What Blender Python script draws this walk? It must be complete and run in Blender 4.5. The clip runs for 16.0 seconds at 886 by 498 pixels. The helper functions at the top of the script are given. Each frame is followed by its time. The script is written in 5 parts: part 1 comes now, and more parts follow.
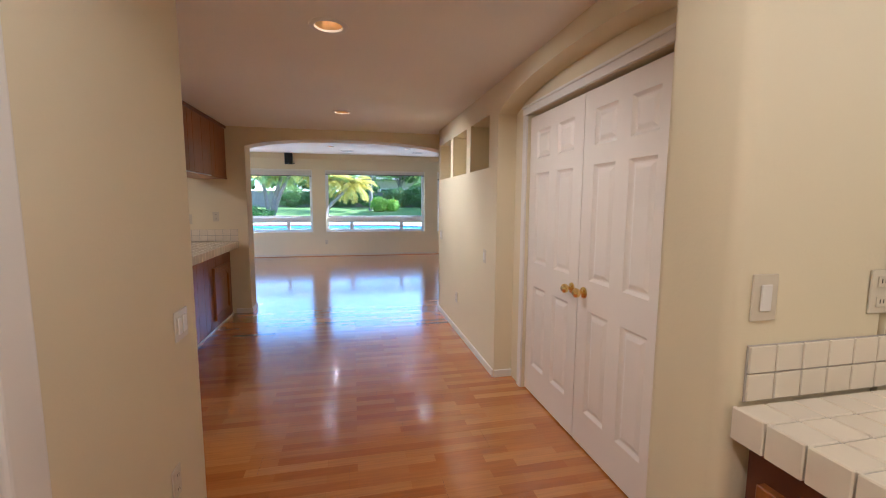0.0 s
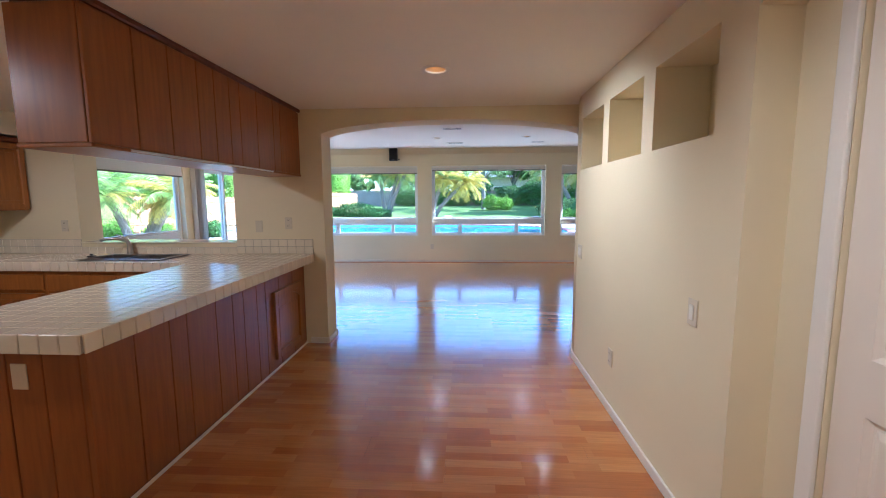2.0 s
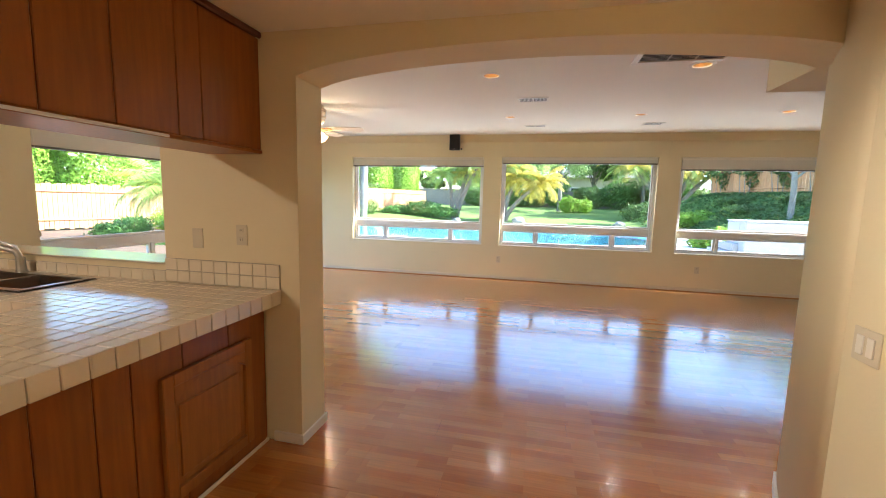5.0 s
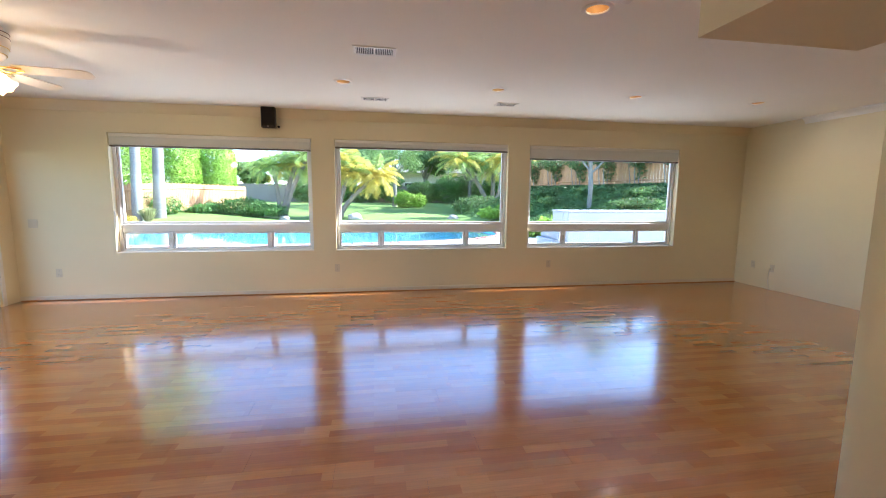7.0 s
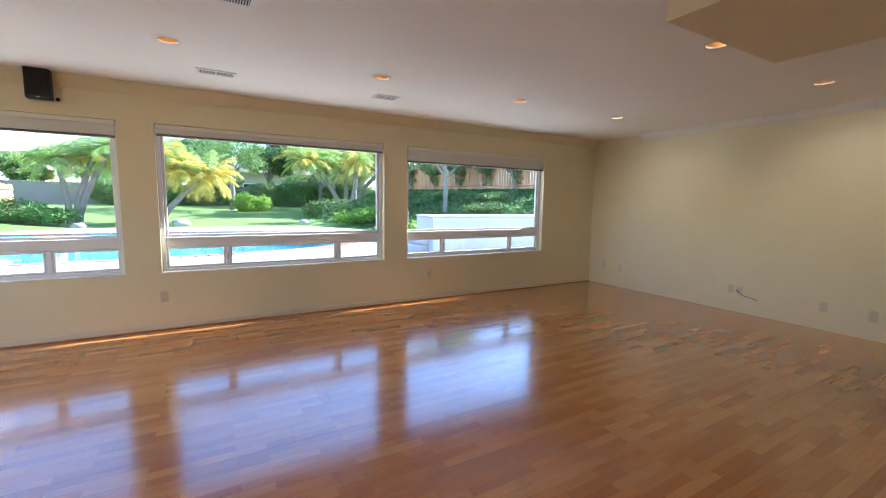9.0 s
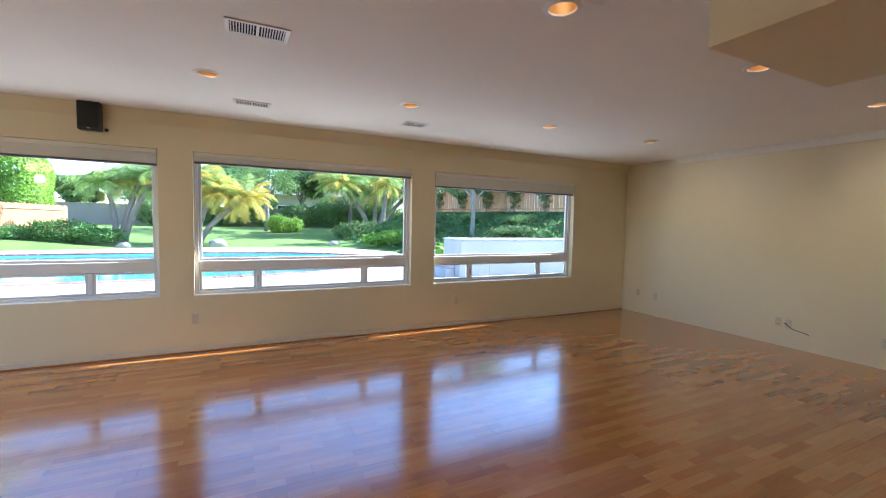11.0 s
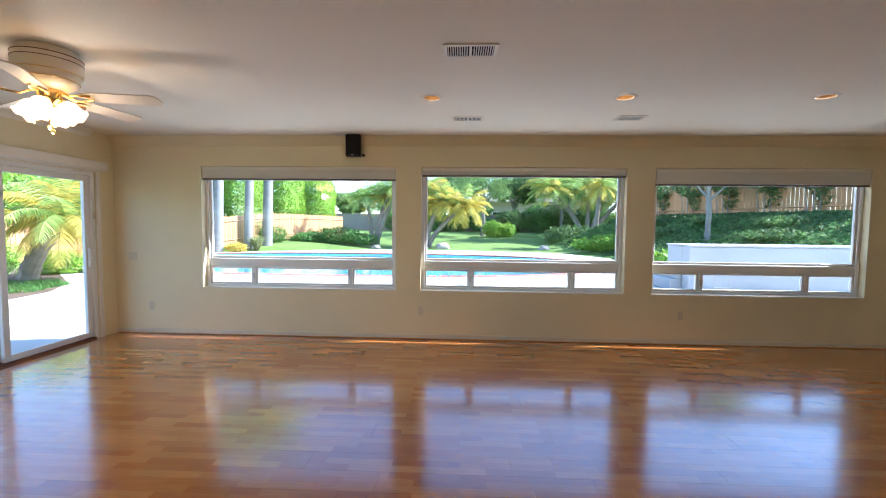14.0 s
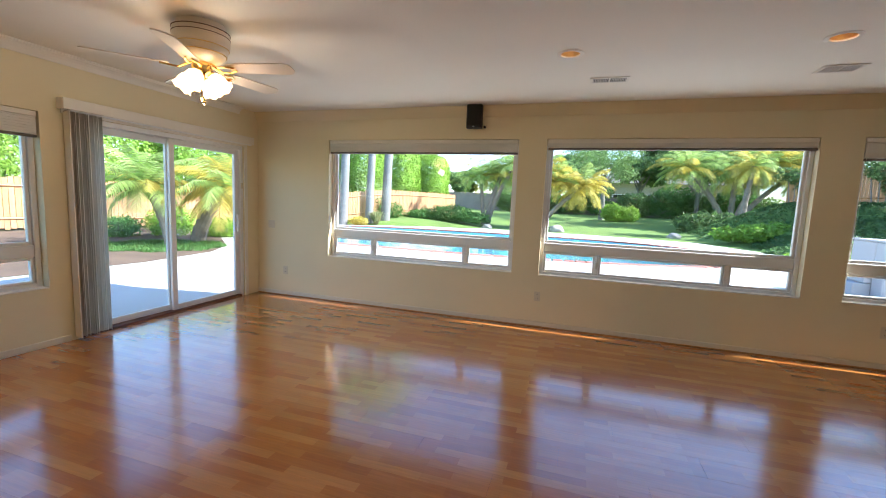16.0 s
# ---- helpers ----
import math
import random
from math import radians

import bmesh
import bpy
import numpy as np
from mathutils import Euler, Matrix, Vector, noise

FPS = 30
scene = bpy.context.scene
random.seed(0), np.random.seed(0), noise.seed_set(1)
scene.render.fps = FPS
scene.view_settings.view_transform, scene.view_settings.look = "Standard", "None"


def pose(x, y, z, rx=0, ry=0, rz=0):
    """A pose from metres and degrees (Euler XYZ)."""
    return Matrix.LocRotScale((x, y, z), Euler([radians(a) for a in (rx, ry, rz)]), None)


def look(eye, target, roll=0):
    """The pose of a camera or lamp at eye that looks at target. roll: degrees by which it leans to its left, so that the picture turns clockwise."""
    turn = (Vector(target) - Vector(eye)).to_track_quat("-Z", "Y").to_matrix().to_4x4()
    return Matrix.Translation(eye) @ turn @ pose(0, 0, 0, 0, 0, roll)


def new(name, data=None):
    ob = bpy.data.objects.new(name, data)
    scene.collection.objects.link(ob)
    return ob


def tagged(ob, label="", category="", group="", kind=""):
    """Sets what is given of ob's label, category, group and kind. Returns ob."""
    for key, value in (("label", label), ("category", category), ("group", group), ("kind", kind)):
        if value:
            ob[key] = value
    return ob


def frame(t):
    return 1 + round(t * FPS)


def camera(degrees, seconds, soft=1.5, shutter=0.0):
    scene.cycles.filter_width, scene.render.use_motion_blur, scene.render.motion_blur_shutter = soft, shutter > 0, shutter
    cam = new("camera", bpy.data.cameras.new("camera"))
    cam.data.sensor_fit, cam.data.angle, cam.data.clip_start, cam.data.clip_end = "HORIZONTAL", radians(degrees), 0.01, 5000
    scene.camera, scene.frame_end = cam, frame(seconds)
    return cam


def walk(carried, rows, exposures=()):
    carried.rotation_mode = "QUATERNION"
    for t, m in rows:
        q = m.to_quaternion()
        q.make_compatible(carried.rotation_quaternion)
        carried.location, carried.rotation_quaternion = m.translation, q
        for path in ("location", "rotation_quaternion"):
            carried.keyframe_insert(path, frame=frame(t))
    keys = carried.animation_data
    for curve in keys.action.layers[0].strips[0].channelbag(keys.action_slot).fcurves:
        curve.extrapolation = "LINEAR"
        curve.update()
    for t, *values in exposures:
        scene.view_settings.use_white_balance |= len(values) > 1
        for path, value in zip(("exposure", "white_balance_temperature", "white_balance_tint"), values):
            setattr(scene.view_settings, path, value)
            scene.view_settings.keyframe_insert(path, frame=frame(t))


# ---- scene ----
cam = camera(93.9, 16.0, soft=1.0)
PATH = [
    (0, (1.26, 0.326, 1.406), (1.682, 2.268, 1.183), 0.3),
    (0.5, (1.308, 0.684, 1.404), (1.643, 2.643, 1.186), -0.0),
    (1, (1.344, 1.075, 1.421), (1.579, 3.049, 1.2), -0.2),
    (1.5, (1.372, 1.495, 1.418), (1.461, 3.48, 1.191), -0.4),
    (2, (1.378, 1.872, 1.437), (1.265, 3.855, 1.204), -0.3),
    (2.5, (1.401, 2.209, 1.467), (1.051, 4.165, 1.237), -0.2),
    (3, (1.413, 2.466, 1.464), (0.837, 4.367, 1.23), -0.2),
    (3.2, (1.417, 2.579, 1.48), (0.778, 4.459, 1.243), -0.0),
    (5.3, (1.245, 4.06, 1.435), (0.884, 6.013, 1.205), 1.2),
    (5.5, (1.234, 4.207, 1.419), (0.938, 6.173, 1.197), 1.0),
    (6, (1.204, 4.56, 1.431), (1.11, 6.545, 1.204), 1.0),
    (6.5, (1.145, 4.928, 1.43), (1.253, 6.911, 1.191), 0.7),
    (7, (1.117, 5.229, 1.417), (1.446, 7.187, 1.169), 0.5),
    (7.5, (1.118, 5.513, 1.425), (1.661, 7.421, 1.171), 0.5),
    (8, (1.104, 5.709, 1.428), (1.853, 7.547, 1.176), 0.3),
    (8.5, (1.022, 5.859, 1.435), (1.946, 7.616, 1.193), 0.6),
    (8.7, (1.0, 6.007, 1.439), (1.99, 7.728, 1.202), 1.0),
    (10.8, (1.025, 6.112, 1.507), (1.952, 7.879, 1.375), 1.3),
    (11, (1.037, 6.111, 1.496), (1.917, 7.903, 1.373), 1.2),
    (11.5, (1.042, 6.129, 1.499), (1.798, 7.977, 1.38), 1.2),
    (12, (1.052, 6.124, 1.485), (1.661, 8.026, 1.371), 1.0),
    (12.5, (1.058, 6.136, 1.487), (1.504, 8.082, 1.37), 0.6),
    (13, (1.077, 6.132, 1.497), (1.341, 8.111, 1.379), 0.4),
    (13.5, (1.092, 6.134, 1.497), (1.176, 8.129, 1.383), 0.3),
    (14, (1.095, 6.123, 1.485), (1.008, 8.118, 1.37), 0.6),
    (14.5, (1.087, 6.127, 1.48), (0.846, 8.108, 1.35), 1.0),
    (15, (1.084, 6.146, 1.473), (0.708, 8.104, 1.316), 1.5),
    (15.5, (1.037, 6.219, 1.455), (0.545, 8.148, 1.267), 1.9),
    (16, (0.943, 6.425, 1.447), (0.348, 8.321, 1.223), 2.4),
]
walk(cam, [(t, look(eye, target, roll)) for t, eye, target, roll in PATH],
     [(0.0, 2.75, 4800, 16), (0.5, 2.75, 4700, 16), (1.0, 2.65, 4500, 15), (2.0, 2.8, 4550, 15), (2.5, 2.9, 4950, 15), (3.0, 2.95, 5600, 15), (5.5, 3.0, 5900, 13), (6.5, 2.9, 5650, 14), (8.5, 2.75, 5400, 15), (12.5, 2.48, 5250, 14), (15.0, 2.3, 5650, 13), (16.0, 2.25, 5750, 13)])

# ---- world, sun, lamps ----
SUN_EL, SUN_AZ = 38.0, 11.0
world = bpy.data.worlds.new("world")
scene.world = world
world.use_nodes = True
wn = world.node_tree
sky = wn.nodes.new("ShaderNodeTexSky")
sky.sky_type = "NISHITA"
sky.sun_disc = False
sky.air_density, sky.dust_density, sky.ozone_density = 1.0, 0.25, 2.5
sky.sun_elevation = radians(SUN_EL)
sky.sun_rotation = radians(90 - SUN_AZ)
bg = wn.nodes["Background"]
bg.inputs[1].default_value = 0.12
wn.links.new(sky.outputs[0], bg.inputs[0])
sun_data = bpy.data.lights.new("sun", "SUN")
sun_data.energy, sun_data.angle, sun_data.color = 3.6, radians(0.6), (1.0, 0.95, 0.86)
sun = new("sun", sun_data)
sun_dir = Vector((math.cos(radians(SUN_AZ)) * math.cos(radians(SUN_EL)), math.sin(radians(SUN_AZ)) * math.cos(radians(SUN_EL)), math.sin(radians(SUN_EL))))
sun.matrix_world = look(sun_dir * 60, (0, 0, 0))

FAN_WATT = 0.9
WARM = (1.0, 0.84, 0.64)
LIVING_CEIL, KITCHEN_CEIL = 2.61, 2.31
LIVING_CANS = [(0.82, 9.85), (2.50, 9.85), (4.17, 9.84), (5.83, 9.83), (0.77, 7.87), (2.53, 7.82), (4.25, 7.78), (6.04, 7.75)]
# First and last two are out of view, added to light the entry
KITCHEN_CANS = [(1.155, 0.54), (1.155, 2.65), (1.17, 4.76), (-1.83, 4.19), (-1.83, 2.75), (3.1, 0.2), (1.155, -1.57)]
LIVING_WATTS = [0.4, 0.4, 0.4, 4.0, 0.3, 0.3, 0.4, 5.0]
KITCHEN_WATTS = [5.0, 9.0, 16.0, 5.0, 5.0, 4.0, 4.0]
# Tilt added to some lamps to brighten the walls on their +x side
TO_WALL = (0.70, 0.0, -0.72)
FAN = (-1.64, 8.80)



def can_lamp(x, y, z, watt, aim=None):
    """The lamp of a recessed light; aim: a direction turned off straight down to brighten a wall."""
    d = bpy.data.lights.new("can_lamp", "SPOT")
    d.energy, d.color, d.shadow_soft_size = watt, WARM, 0.0
    d.spot_size, d.spot_blend = (radians(98), 1.0) if aim else (radians(176), 0.35)
    at = Vector((x, y, z - 0.012))
    new("can_lamp", d).matrix_world = look(at, at + Vector(aim or (0, 0.0001, -1)))


for (cx, cy), watt in zip(LIVING_CANS, LIVING_WATTS):
    can_lamp(cx, cy, LIVING_CEIL, watt, TO_WALL if cx > 5 else None)
for (cx, cy), watt in zip(KITCHEN_CANS, KITCHEN_WATTS):
    can_lamp(cx, cy, KITCHEN_CEIL, watt, TO_WALL if cx > 0 and cy > 2 else None)


# ---- small tools ----
def box(bm, x0, x1, y0, y1, z0, z1, bevel=0.0, seg=1):
    r = bmesh.ops.create_cube(bm, size=1.0, matrix=Matrix.LocRotScale(((x0 + x1) / 2, (y0 + y1) / 2, (z0 + z1) / 2), None, (abs(x1 - x0), abs(y1 - y0), abs(z1 - z0))))
    if bevel:
        es = list({e for v in r["verts"] for e in v.link_edges})
        bmesh.ops.bevel(bm, geom=es, offset=bevel, segments=seg, affect="EDGES", profile=0.5)
    return bm


def cyl(bm, r0, r1, z0, z1, n=24, m=None):
    mm = Matrix.Translation((0, 0, (z0 + z1) / 2))
    bmesh.ops.create_cone(bm, cap_ends=True, segments=n, radius1=r0, radius2=r1, depth=z1 - z0, matrix=(m @ mm) if m else mm)
    return bm


def lathe(bm, profile, n=28, m=None, caps=True):
    """profile: (radius, z) from top to bottom."""
    rings = []
    for r, z in profile:
        ring = []
        for i in range(n):
            a = 2 * math.pi * i / n
            v = Vector((r * math.cos(a), r * math.sin(a), z))
            ring.append(bm.verts.new(m @ v if m else v))
        rings.append(ring)
    for a, b in zip(rings, rings[1:]):
        for i in range(n):
            bm.faces.new((a[i], b[i], b[(i + 1) % n], a[(i + 1) % n]))
    for ring in (rings[0], rings[-1]) if caps else ():
        if (ring[0].co - ring[n // 2].co).length > 0.002:
            try:
                bm.faces.new(ring)
            except ValueError:
                pass
    return bm


def tube(bm, pts, radius, n=8):
    """A round bar along pts; radius a number or one for each point."""
    pts = [Vector(p) for p in pts]
    rads = radius if isinstance(radius, (list, tuple)) else [radius] * len(pts)
    rings = []
    for i, p in enumerate(pts):
        d = (pts[min(i + 1, len(pts) - 1)] - pts[max(i - 1, 0)]).normalized()
        q = d.to_track_quat("Z", "Y")
        rings.append([bm.verts.new(p + q @ Vector((rads[i] * math.cos(2 * math.pi * k / n), rads[i] * math.sin(2 * math.pi * k / n), 0))) for k in range(n)])
    for a, b in zip(rings, rings[1:]):
        for k in range(n):
            bm.faces.new((a[k], a[(k + 1) % n], b[(k + 1) % n], b[k]))
    bm.faces.new(list(reversed(rings[0])))
    bm.faces.new(rings[-1])
    return bm


def mesh_of(name, bm, material, smooth=False):
    bmesh.ops.recalc_face_normals(bm, faces=bm.faces[:])
    me = bpy.data.meshes.new(name)
    bm.to_mesh(me)
    bm.free()
    me.materials.append(material)
    if smooth:
        me.polygons.foreach_set("use_smooth", [True] * len(me.polygons))
        try:
            me.set_sharp_from_angle(angle=radians(35))
        except AttributeError:
            pass
    return me


def part(name, bm, material, parent=None, label="", smooth=False):
    ob = new(name, mesh_of(name, bm, material, smooth))
    ob.parent = parent
    if label:
        ob["label"] = label
    return ob


def piece(name, me, parent, x, y, z, rz=0.0):
    ob = new(name, me)
    ob.parent = parent
    ob.location = (x, y, z)
    if rz:
        ob.rotation_euler = (0, 0, rz)
    return ob


def thing(name, label, category, m=None, group="", kind=""):
    ob = new(name)
    ob.empty_display_size = 0.1
    if m is not None:
        ob.matrix_basis = m
    return tagged(ob, label, category, group, kind)


def structure(name, bm, material, label="", category=""):
    return tagged(part(name, bm, material), label, category, kind="structure")


# ---- materials ----
def mat(name, colour, rough=0.5, metal=0.0, spots=0.0, spot_scale=3.0, grain=0.0, grain_scale=60.0, bump=0.0, bump_scale=120.0, spec=0.5, coat=0.0, island=0.0, objrand=0.0, stretch=None):
    m = bpy.data.materials.new(name)
    m.use_nodes = True
    nt = m.node_tree
    p = nt.nodes["Principled BSDF"]
    p.inputs["Roughness"].default_value = rough
    p.inputs["Metallic"].default_value = metal
    p.inputs["Specular IOR Level"].default_value = spec
    p.inputs["Coat Weight"].default_value = coat
    p.inputs["Coat Roughness"].default_value = 0.12
    geo = nt.nodes.new("ShaderNodeNewGeometry")
    pos = geo.outputs["Position"]
    if stretch:
        mp = nt.nodes.new("ShaderNodeMapping")
        mp.inputs["Scale"].default_value = stretch
        nt.links.new(pos, mp.inputs["Vector"])
        pos = mp.outputs[0]
    value = None

    def add(socket, amount):
        nonlocal value
        mr = nt.nodes.new("ShaderNodeMapRange")
        mr.inputs["From Min"].default_value, mr.inputs["From Max"].default_value = 0.25, 0.75
        if amount < 0:
            mr.inputs["From Min"].default_value, mr.inputs["From Max"].default_value = 0.0, 1.0
            amount = -amount
        mr.inputs["To Min"].default_value, mr.inputs["To Max"].default_value = 1 - amount, 1 + amount
        nt.links.new(socket, mr.inputs["Value"])
        if value is None:
            value = mr.outputs[0]
        else:
            mu = nt.nodes.new("ShaderNodeMath")
            mu.operation = "MULTIPLY"
            nt.links.new(value, mu.inputs[0])
            nt.links.new(mr.outputs[0], mu.inputs[1])
            value = mu.outputs[0]

    def noise_node(scale, detail=4.0):
        n = nt.nodes.new("ShaderNodeTexNoise")
        n.inputs["Scale"].default_value = scale
        n.inputs["Detail"].default_value = detail
        nt.links.new(pos, n.inputs["Vector"])
        return n.outputs["Fac"]

    if spots:
        add(noise_node(spot_scale), spots)
    if grain:
        add(noise_node(grain_scale, 6.0), grain)
    if island:
        add(geo.outputs["Random Per Island"], -island)
    if objrand:
        oi = nt.nodes.new("ShaderNodeObjectInfo")
        add(oi.outputs["Random"], -objrand)
    if value is not None:
        vm = nt.nodes.new("ShaderNodeVectorMath")
        vm.operation = "SCALE"
        vm.inputs[0].default_value = colour
        nt.links.new(value, vm.inputs["Scale"])
        nt.links.new(vm.outputs[0], p.inputs["Base Color"])
    else:
        p.inputs["Base Color"].default_value = (*colour, 1)
    if bump:
        b = nt.nodes.new("ShaderNodeBump")
        b.inputs["Strength"].default_value = bump
        b.inputs["Distance"].default_value = 0.004
        nt.links.new(noise_node(bump_scale, 3.0), b.inputs["Height"])
        nt.links.new(b.outputs[0], p.inputs["Normal"])
    return m


def emitter(name, colour, strength):
    m = bpy.data.materials.new(name)
    m.use_nodes = True
    p = m.node_tree.nodes["Principled BSDF"]
    p.inputs["Base Color"].default_value = (*colour, 1)
    p.inputs["Emission Color"].default_value = (*colour, 1)
    p.inputs["Emission Strength"].default_value = strength
    return m


def glass_mat(name, colour=(0.97, 0.99, 0.98), rough=0.0):
    m = bpy.data.materials.new(name)
    m.use_nodes = True
    nt = m.node_tree
    for n in list(nt.nodes):
        if n.type == "BSDF_PRINCIPLED":
            nt.nodes.remove(n)
    out = nt.nodes["Material Output"]
    tr = nt.nodes.new("ShaderNodeBsdfTransparent")
    tr.inputs[0].default_value = (*colour, 1)
    gl = nt.nodes.new("ShaderNodeBsdfGlossy")
    gl.inputs["Roughness"].default_value = 0.02
    lw = nt.nodes.new("ShaderNodeLayerWeight")
    lw.inputs["Blend"].default_value = 0.5
    pw = nt.nodes.new("ShaderNodeMath")
    pw.operation = "POWER"
    pw.inputs[1].default_value = 5.0
    nt.links.new(lw.outputs["Facing"], pw.inputs[0])
    fr = nt.nodes.new("ShaderNodeMath")
    fr.operation = "MULTIPLY_ADD"
    fr.inputs[1].default_value, fr.inputs[2].default_value = 0.9, 0.03
    nt.links.new(pw.outputs[0], fr.inputs[0])
    mx = nt.nodes.new("ShaderNodeMixShader")
    nt.links.new(fr.outputs[0], mx.inputs[0])
    nt.links.new(tr.outputs[0], mx.inputs[1])
    nt.links.new(gl.outputs[0], mx.inputs[2])
    nt.links.new(mx.outputs[0], out.inputs[0])
    return m


def floor_mat():
    """Three-strip laminate: strips 65 mm wide, each in its own tone."""
    m = bpy.data.materials.new("laminate")
    m.use_nodes = True
    nt = m.node_tree
    p = nt.nodes["Principled BSDF"]
    geo = nt.nodes.new("ShaderNodeNewGeometry")
    br = nt.nodes.new("ShaderNodeTexBrick")
    br.offset, br.offset_frequency, br.squash = 0.37, 2, 1.0
    br.inputs["Color1"].default_value = (0, 0, 0, 1)
    br.inputs["Color2"].default_value = (1, 1, 1, 1)
    br.inputs["Mortar"].default_value = (0.35, 0.35, 0.35, 1)
    br.inputs["Scale"].default_value = 1.0
    br.inputs["Mortar Size"].default_value = 0.0006
    br.inputs["Brick Width"].default_value = 0.42
    br.inputs["Row Height"].default_value = 0.065
    nt.links.new(geo.outputs["Position"], br.inputs["Vector"])
    ramp = nt.nodes.new("ShaderNodeValToRGB")
    e = ramp.color_ramp.elements
    e[0].position, e[0].color = 0.0, (0.40, 0.122, 0.017, 1)
    e[1].position, e[1].color = 1.0, (0.58, 0.245, 0.052, 1)
    mid = ramp.color_ramp.elements.new(0.5)
    mid.color = (0.49, 0.178, 0.029, 1)
    nt.links.new(br.outputs["Color"], ramp.inputs[0])
    mp = nt.nodes.new("ShaderNodeMapping")
    mp.inputs["Scale"].default_value = (3.0, 46.0, 1.0)
    nt.links.new(geo.outputs["Position"], mp.inputs["Vector"])
    nz = nt.nodes.new("ShaderNodeTexNoise")
    nz.inputs["Scale"].default_value = 1.6
    nz.inputs["Detail"].default_value = 6.0
    nt.links.new(mp.outputs[0], nz.inputs["Vector"])
    mr = nt.nodes.new("ShaderNodeMapRange")
    mr.inputs["From Min"].default_value, mr.inputs["From Max"].default_value = 0.25, 0.75
    mr.inputs["To Min"].default_value, mr.inputs["To Max"].default_value = 0.86, 1.14
    nt.links.new(nz.outputs["Fac"], mr.inputs["Value"])
    vm = nt.nodes.new("ShaderNodeVectorMath")
    vm.operation = "SCALE"
    nt.links.new(ramp.outputs[0], vm.inputs[0])
    nt.links.new(mr.outputs[0], vm.inputs["Scale"])
    nt.links.new(vm.outputs[0], p.inputs["Base Color"])
    big = nt.nodes.new("ShaderNodeTexNoise")
    big.inputs["Scale"].default_value = 1.3
    nt.links.new(geo.outputs["Position"], big.inputs["Vector"])
    rr = nt.nodes.new("ShaderNodeMapRange")
    rr.inputs["To Min"].default_value, rr.inputs["To Max"].default_value = 0.16, 0.26
    nt.links.new(big.outputs["Fac"], rr.inputs["Value"])
    nt.links.new(rr.outputs[0], p.inputs["Roughness"])
    p.inputs["IOR"].default_value = 1.45
    p.inputs["Coat Weight"].default_value = 1.0
    p.inputs["Coat IOR"].default_value = 1.5
    p.inputs["Coat Roughness"].default_value = 0.13
    return m


M_WALL = mat("wall_paint", (0.78, 0.68, 0.445), 0.7, spots=0.025, spot_scale=1.5, bump=0.12, bump_scale=90)
M_CEIL = mat("ceiling_paint", (0.87, 0.82, 0.71), 0.8, spots=0.02, spot_scale=1.2, bump=0.2, bump_scale=70)
M_WHITE = mat("white_trim_paint", (0.80, 0.75, 0.65), 0.4, spots=0.02, spot_scale=4)
M_BASE = mat("cream_trim_paint", (0.74, 0.66, 0.50), 0.5, spots=0.03, spot_scale=4)
M_DOOR = mat("door_paint", (0.80, 0.71, 0.58), 0.38, spots=0.02, spot_scale=4, bump=0.06, bump_scale=220)
M_VINYL = mat("white_vinyl", (0.80, 0.80, 0.78), 0.35, spots=0.02)
M_FLOOR = floor_mat()
M_SUBFLOOR = mat("floor_seam", (0.10, 0.05, 0.02), 0.8, spots=0.1)
M_CHERRY = mat("stained_cabinet_wood", (0.28, 0.085, 0.009), 0.33, spots=0.12, spot_scale=2.5, grain=0.16, grain_scale=3.0, stretch=(14, 14, 1.2), island=0.10)
M_OAK = mat("oak_cabinet_wood", (0.33, 0.12, 0.018), 0.35, spots=0.1, spot_scale=2.5, grain=0.16, grain_scale=3.0, stretch=(14, 14, 1.2))
M_DARKWOOD = mat("dark_cabinet_trim", (0.13, 0.038, 0.014), 0.4, spots=0.1, grain=0.1, grain_scale=20)
M_SHOE = mat("honey_oak_moulding", (0.46, 0.22, 0.06), 0.4, spots=0.08, spot_scale=2.5)
M_TILE = mat("glazed_tile", (0.80, 0.71, 0.54), 0.16, spots=0.03, spot_scale=9, objrand=0.04)
M_GROUT = mat("grout", (0.46, 0.41, 0.33), 0.9, spots=0.12, spot_scale=14)
M_BRASS = mat("polished_brass", (0.86, 0.62, 0.22), 0.16, metal=1.0, spots=0.05, spot_scale=12)
M_GOLD = mat("gold_reflector", (0.62, 0.42, 0.18), 0.3, metal=1.0, spots=0.04, spot_scale=12)
M_STEEL = mat("brushed_steel", (0.46, 0.45, 0.43), 0.28, metal=1.0, spots=0.05, spot_scale=12)
M_BLACK = mat("black_plastic", (0.012, 0.012, 0.013), 0.45, spots=0.1)
M_DARK = mat("vent_dark", (0.015, 0.013, 0.012), 0.9, spots=0.1)
M_GRILLE = mat("grille_metal", (0.62, 0.58, 0.52), 0.5, spots=0.05)
M_PLATE = mat("almond_plate_plastic", (0.66, 0.58, 0.42), 0.35, spots=0.02)
M_SHADE = mat("cellular_shade_fabric", (0.72, 0.69, 0.62), 0.85, spots=0.03, bump=0.15, bump_scale=400)
M_VANE = mat("vertical_vane_fabric", (0.76, 0.69, 0.59), 0.85, spots=0.04, bump=0.2, bump_scale=500, objrand=0.12)
M_FAN = mat("fan_white_enamel", (0.75, 0.66, 0.54), 0.35, spots=0.03)
M_BULB = emitter("lit_glass_shade", (1.0, 0.66, 0.28), 1.5)
M_CANBULB = emitter("lit_bulb", (1.0, 0.82, 0.58), 5.0)
M_GLASS = glass_mat("window_glass")
M_STUCCO = mat("exterior_stucco", (0.50, 0.44, 0.36), 0.9, spots=0.08, bump=0.4, bump_scale=60)
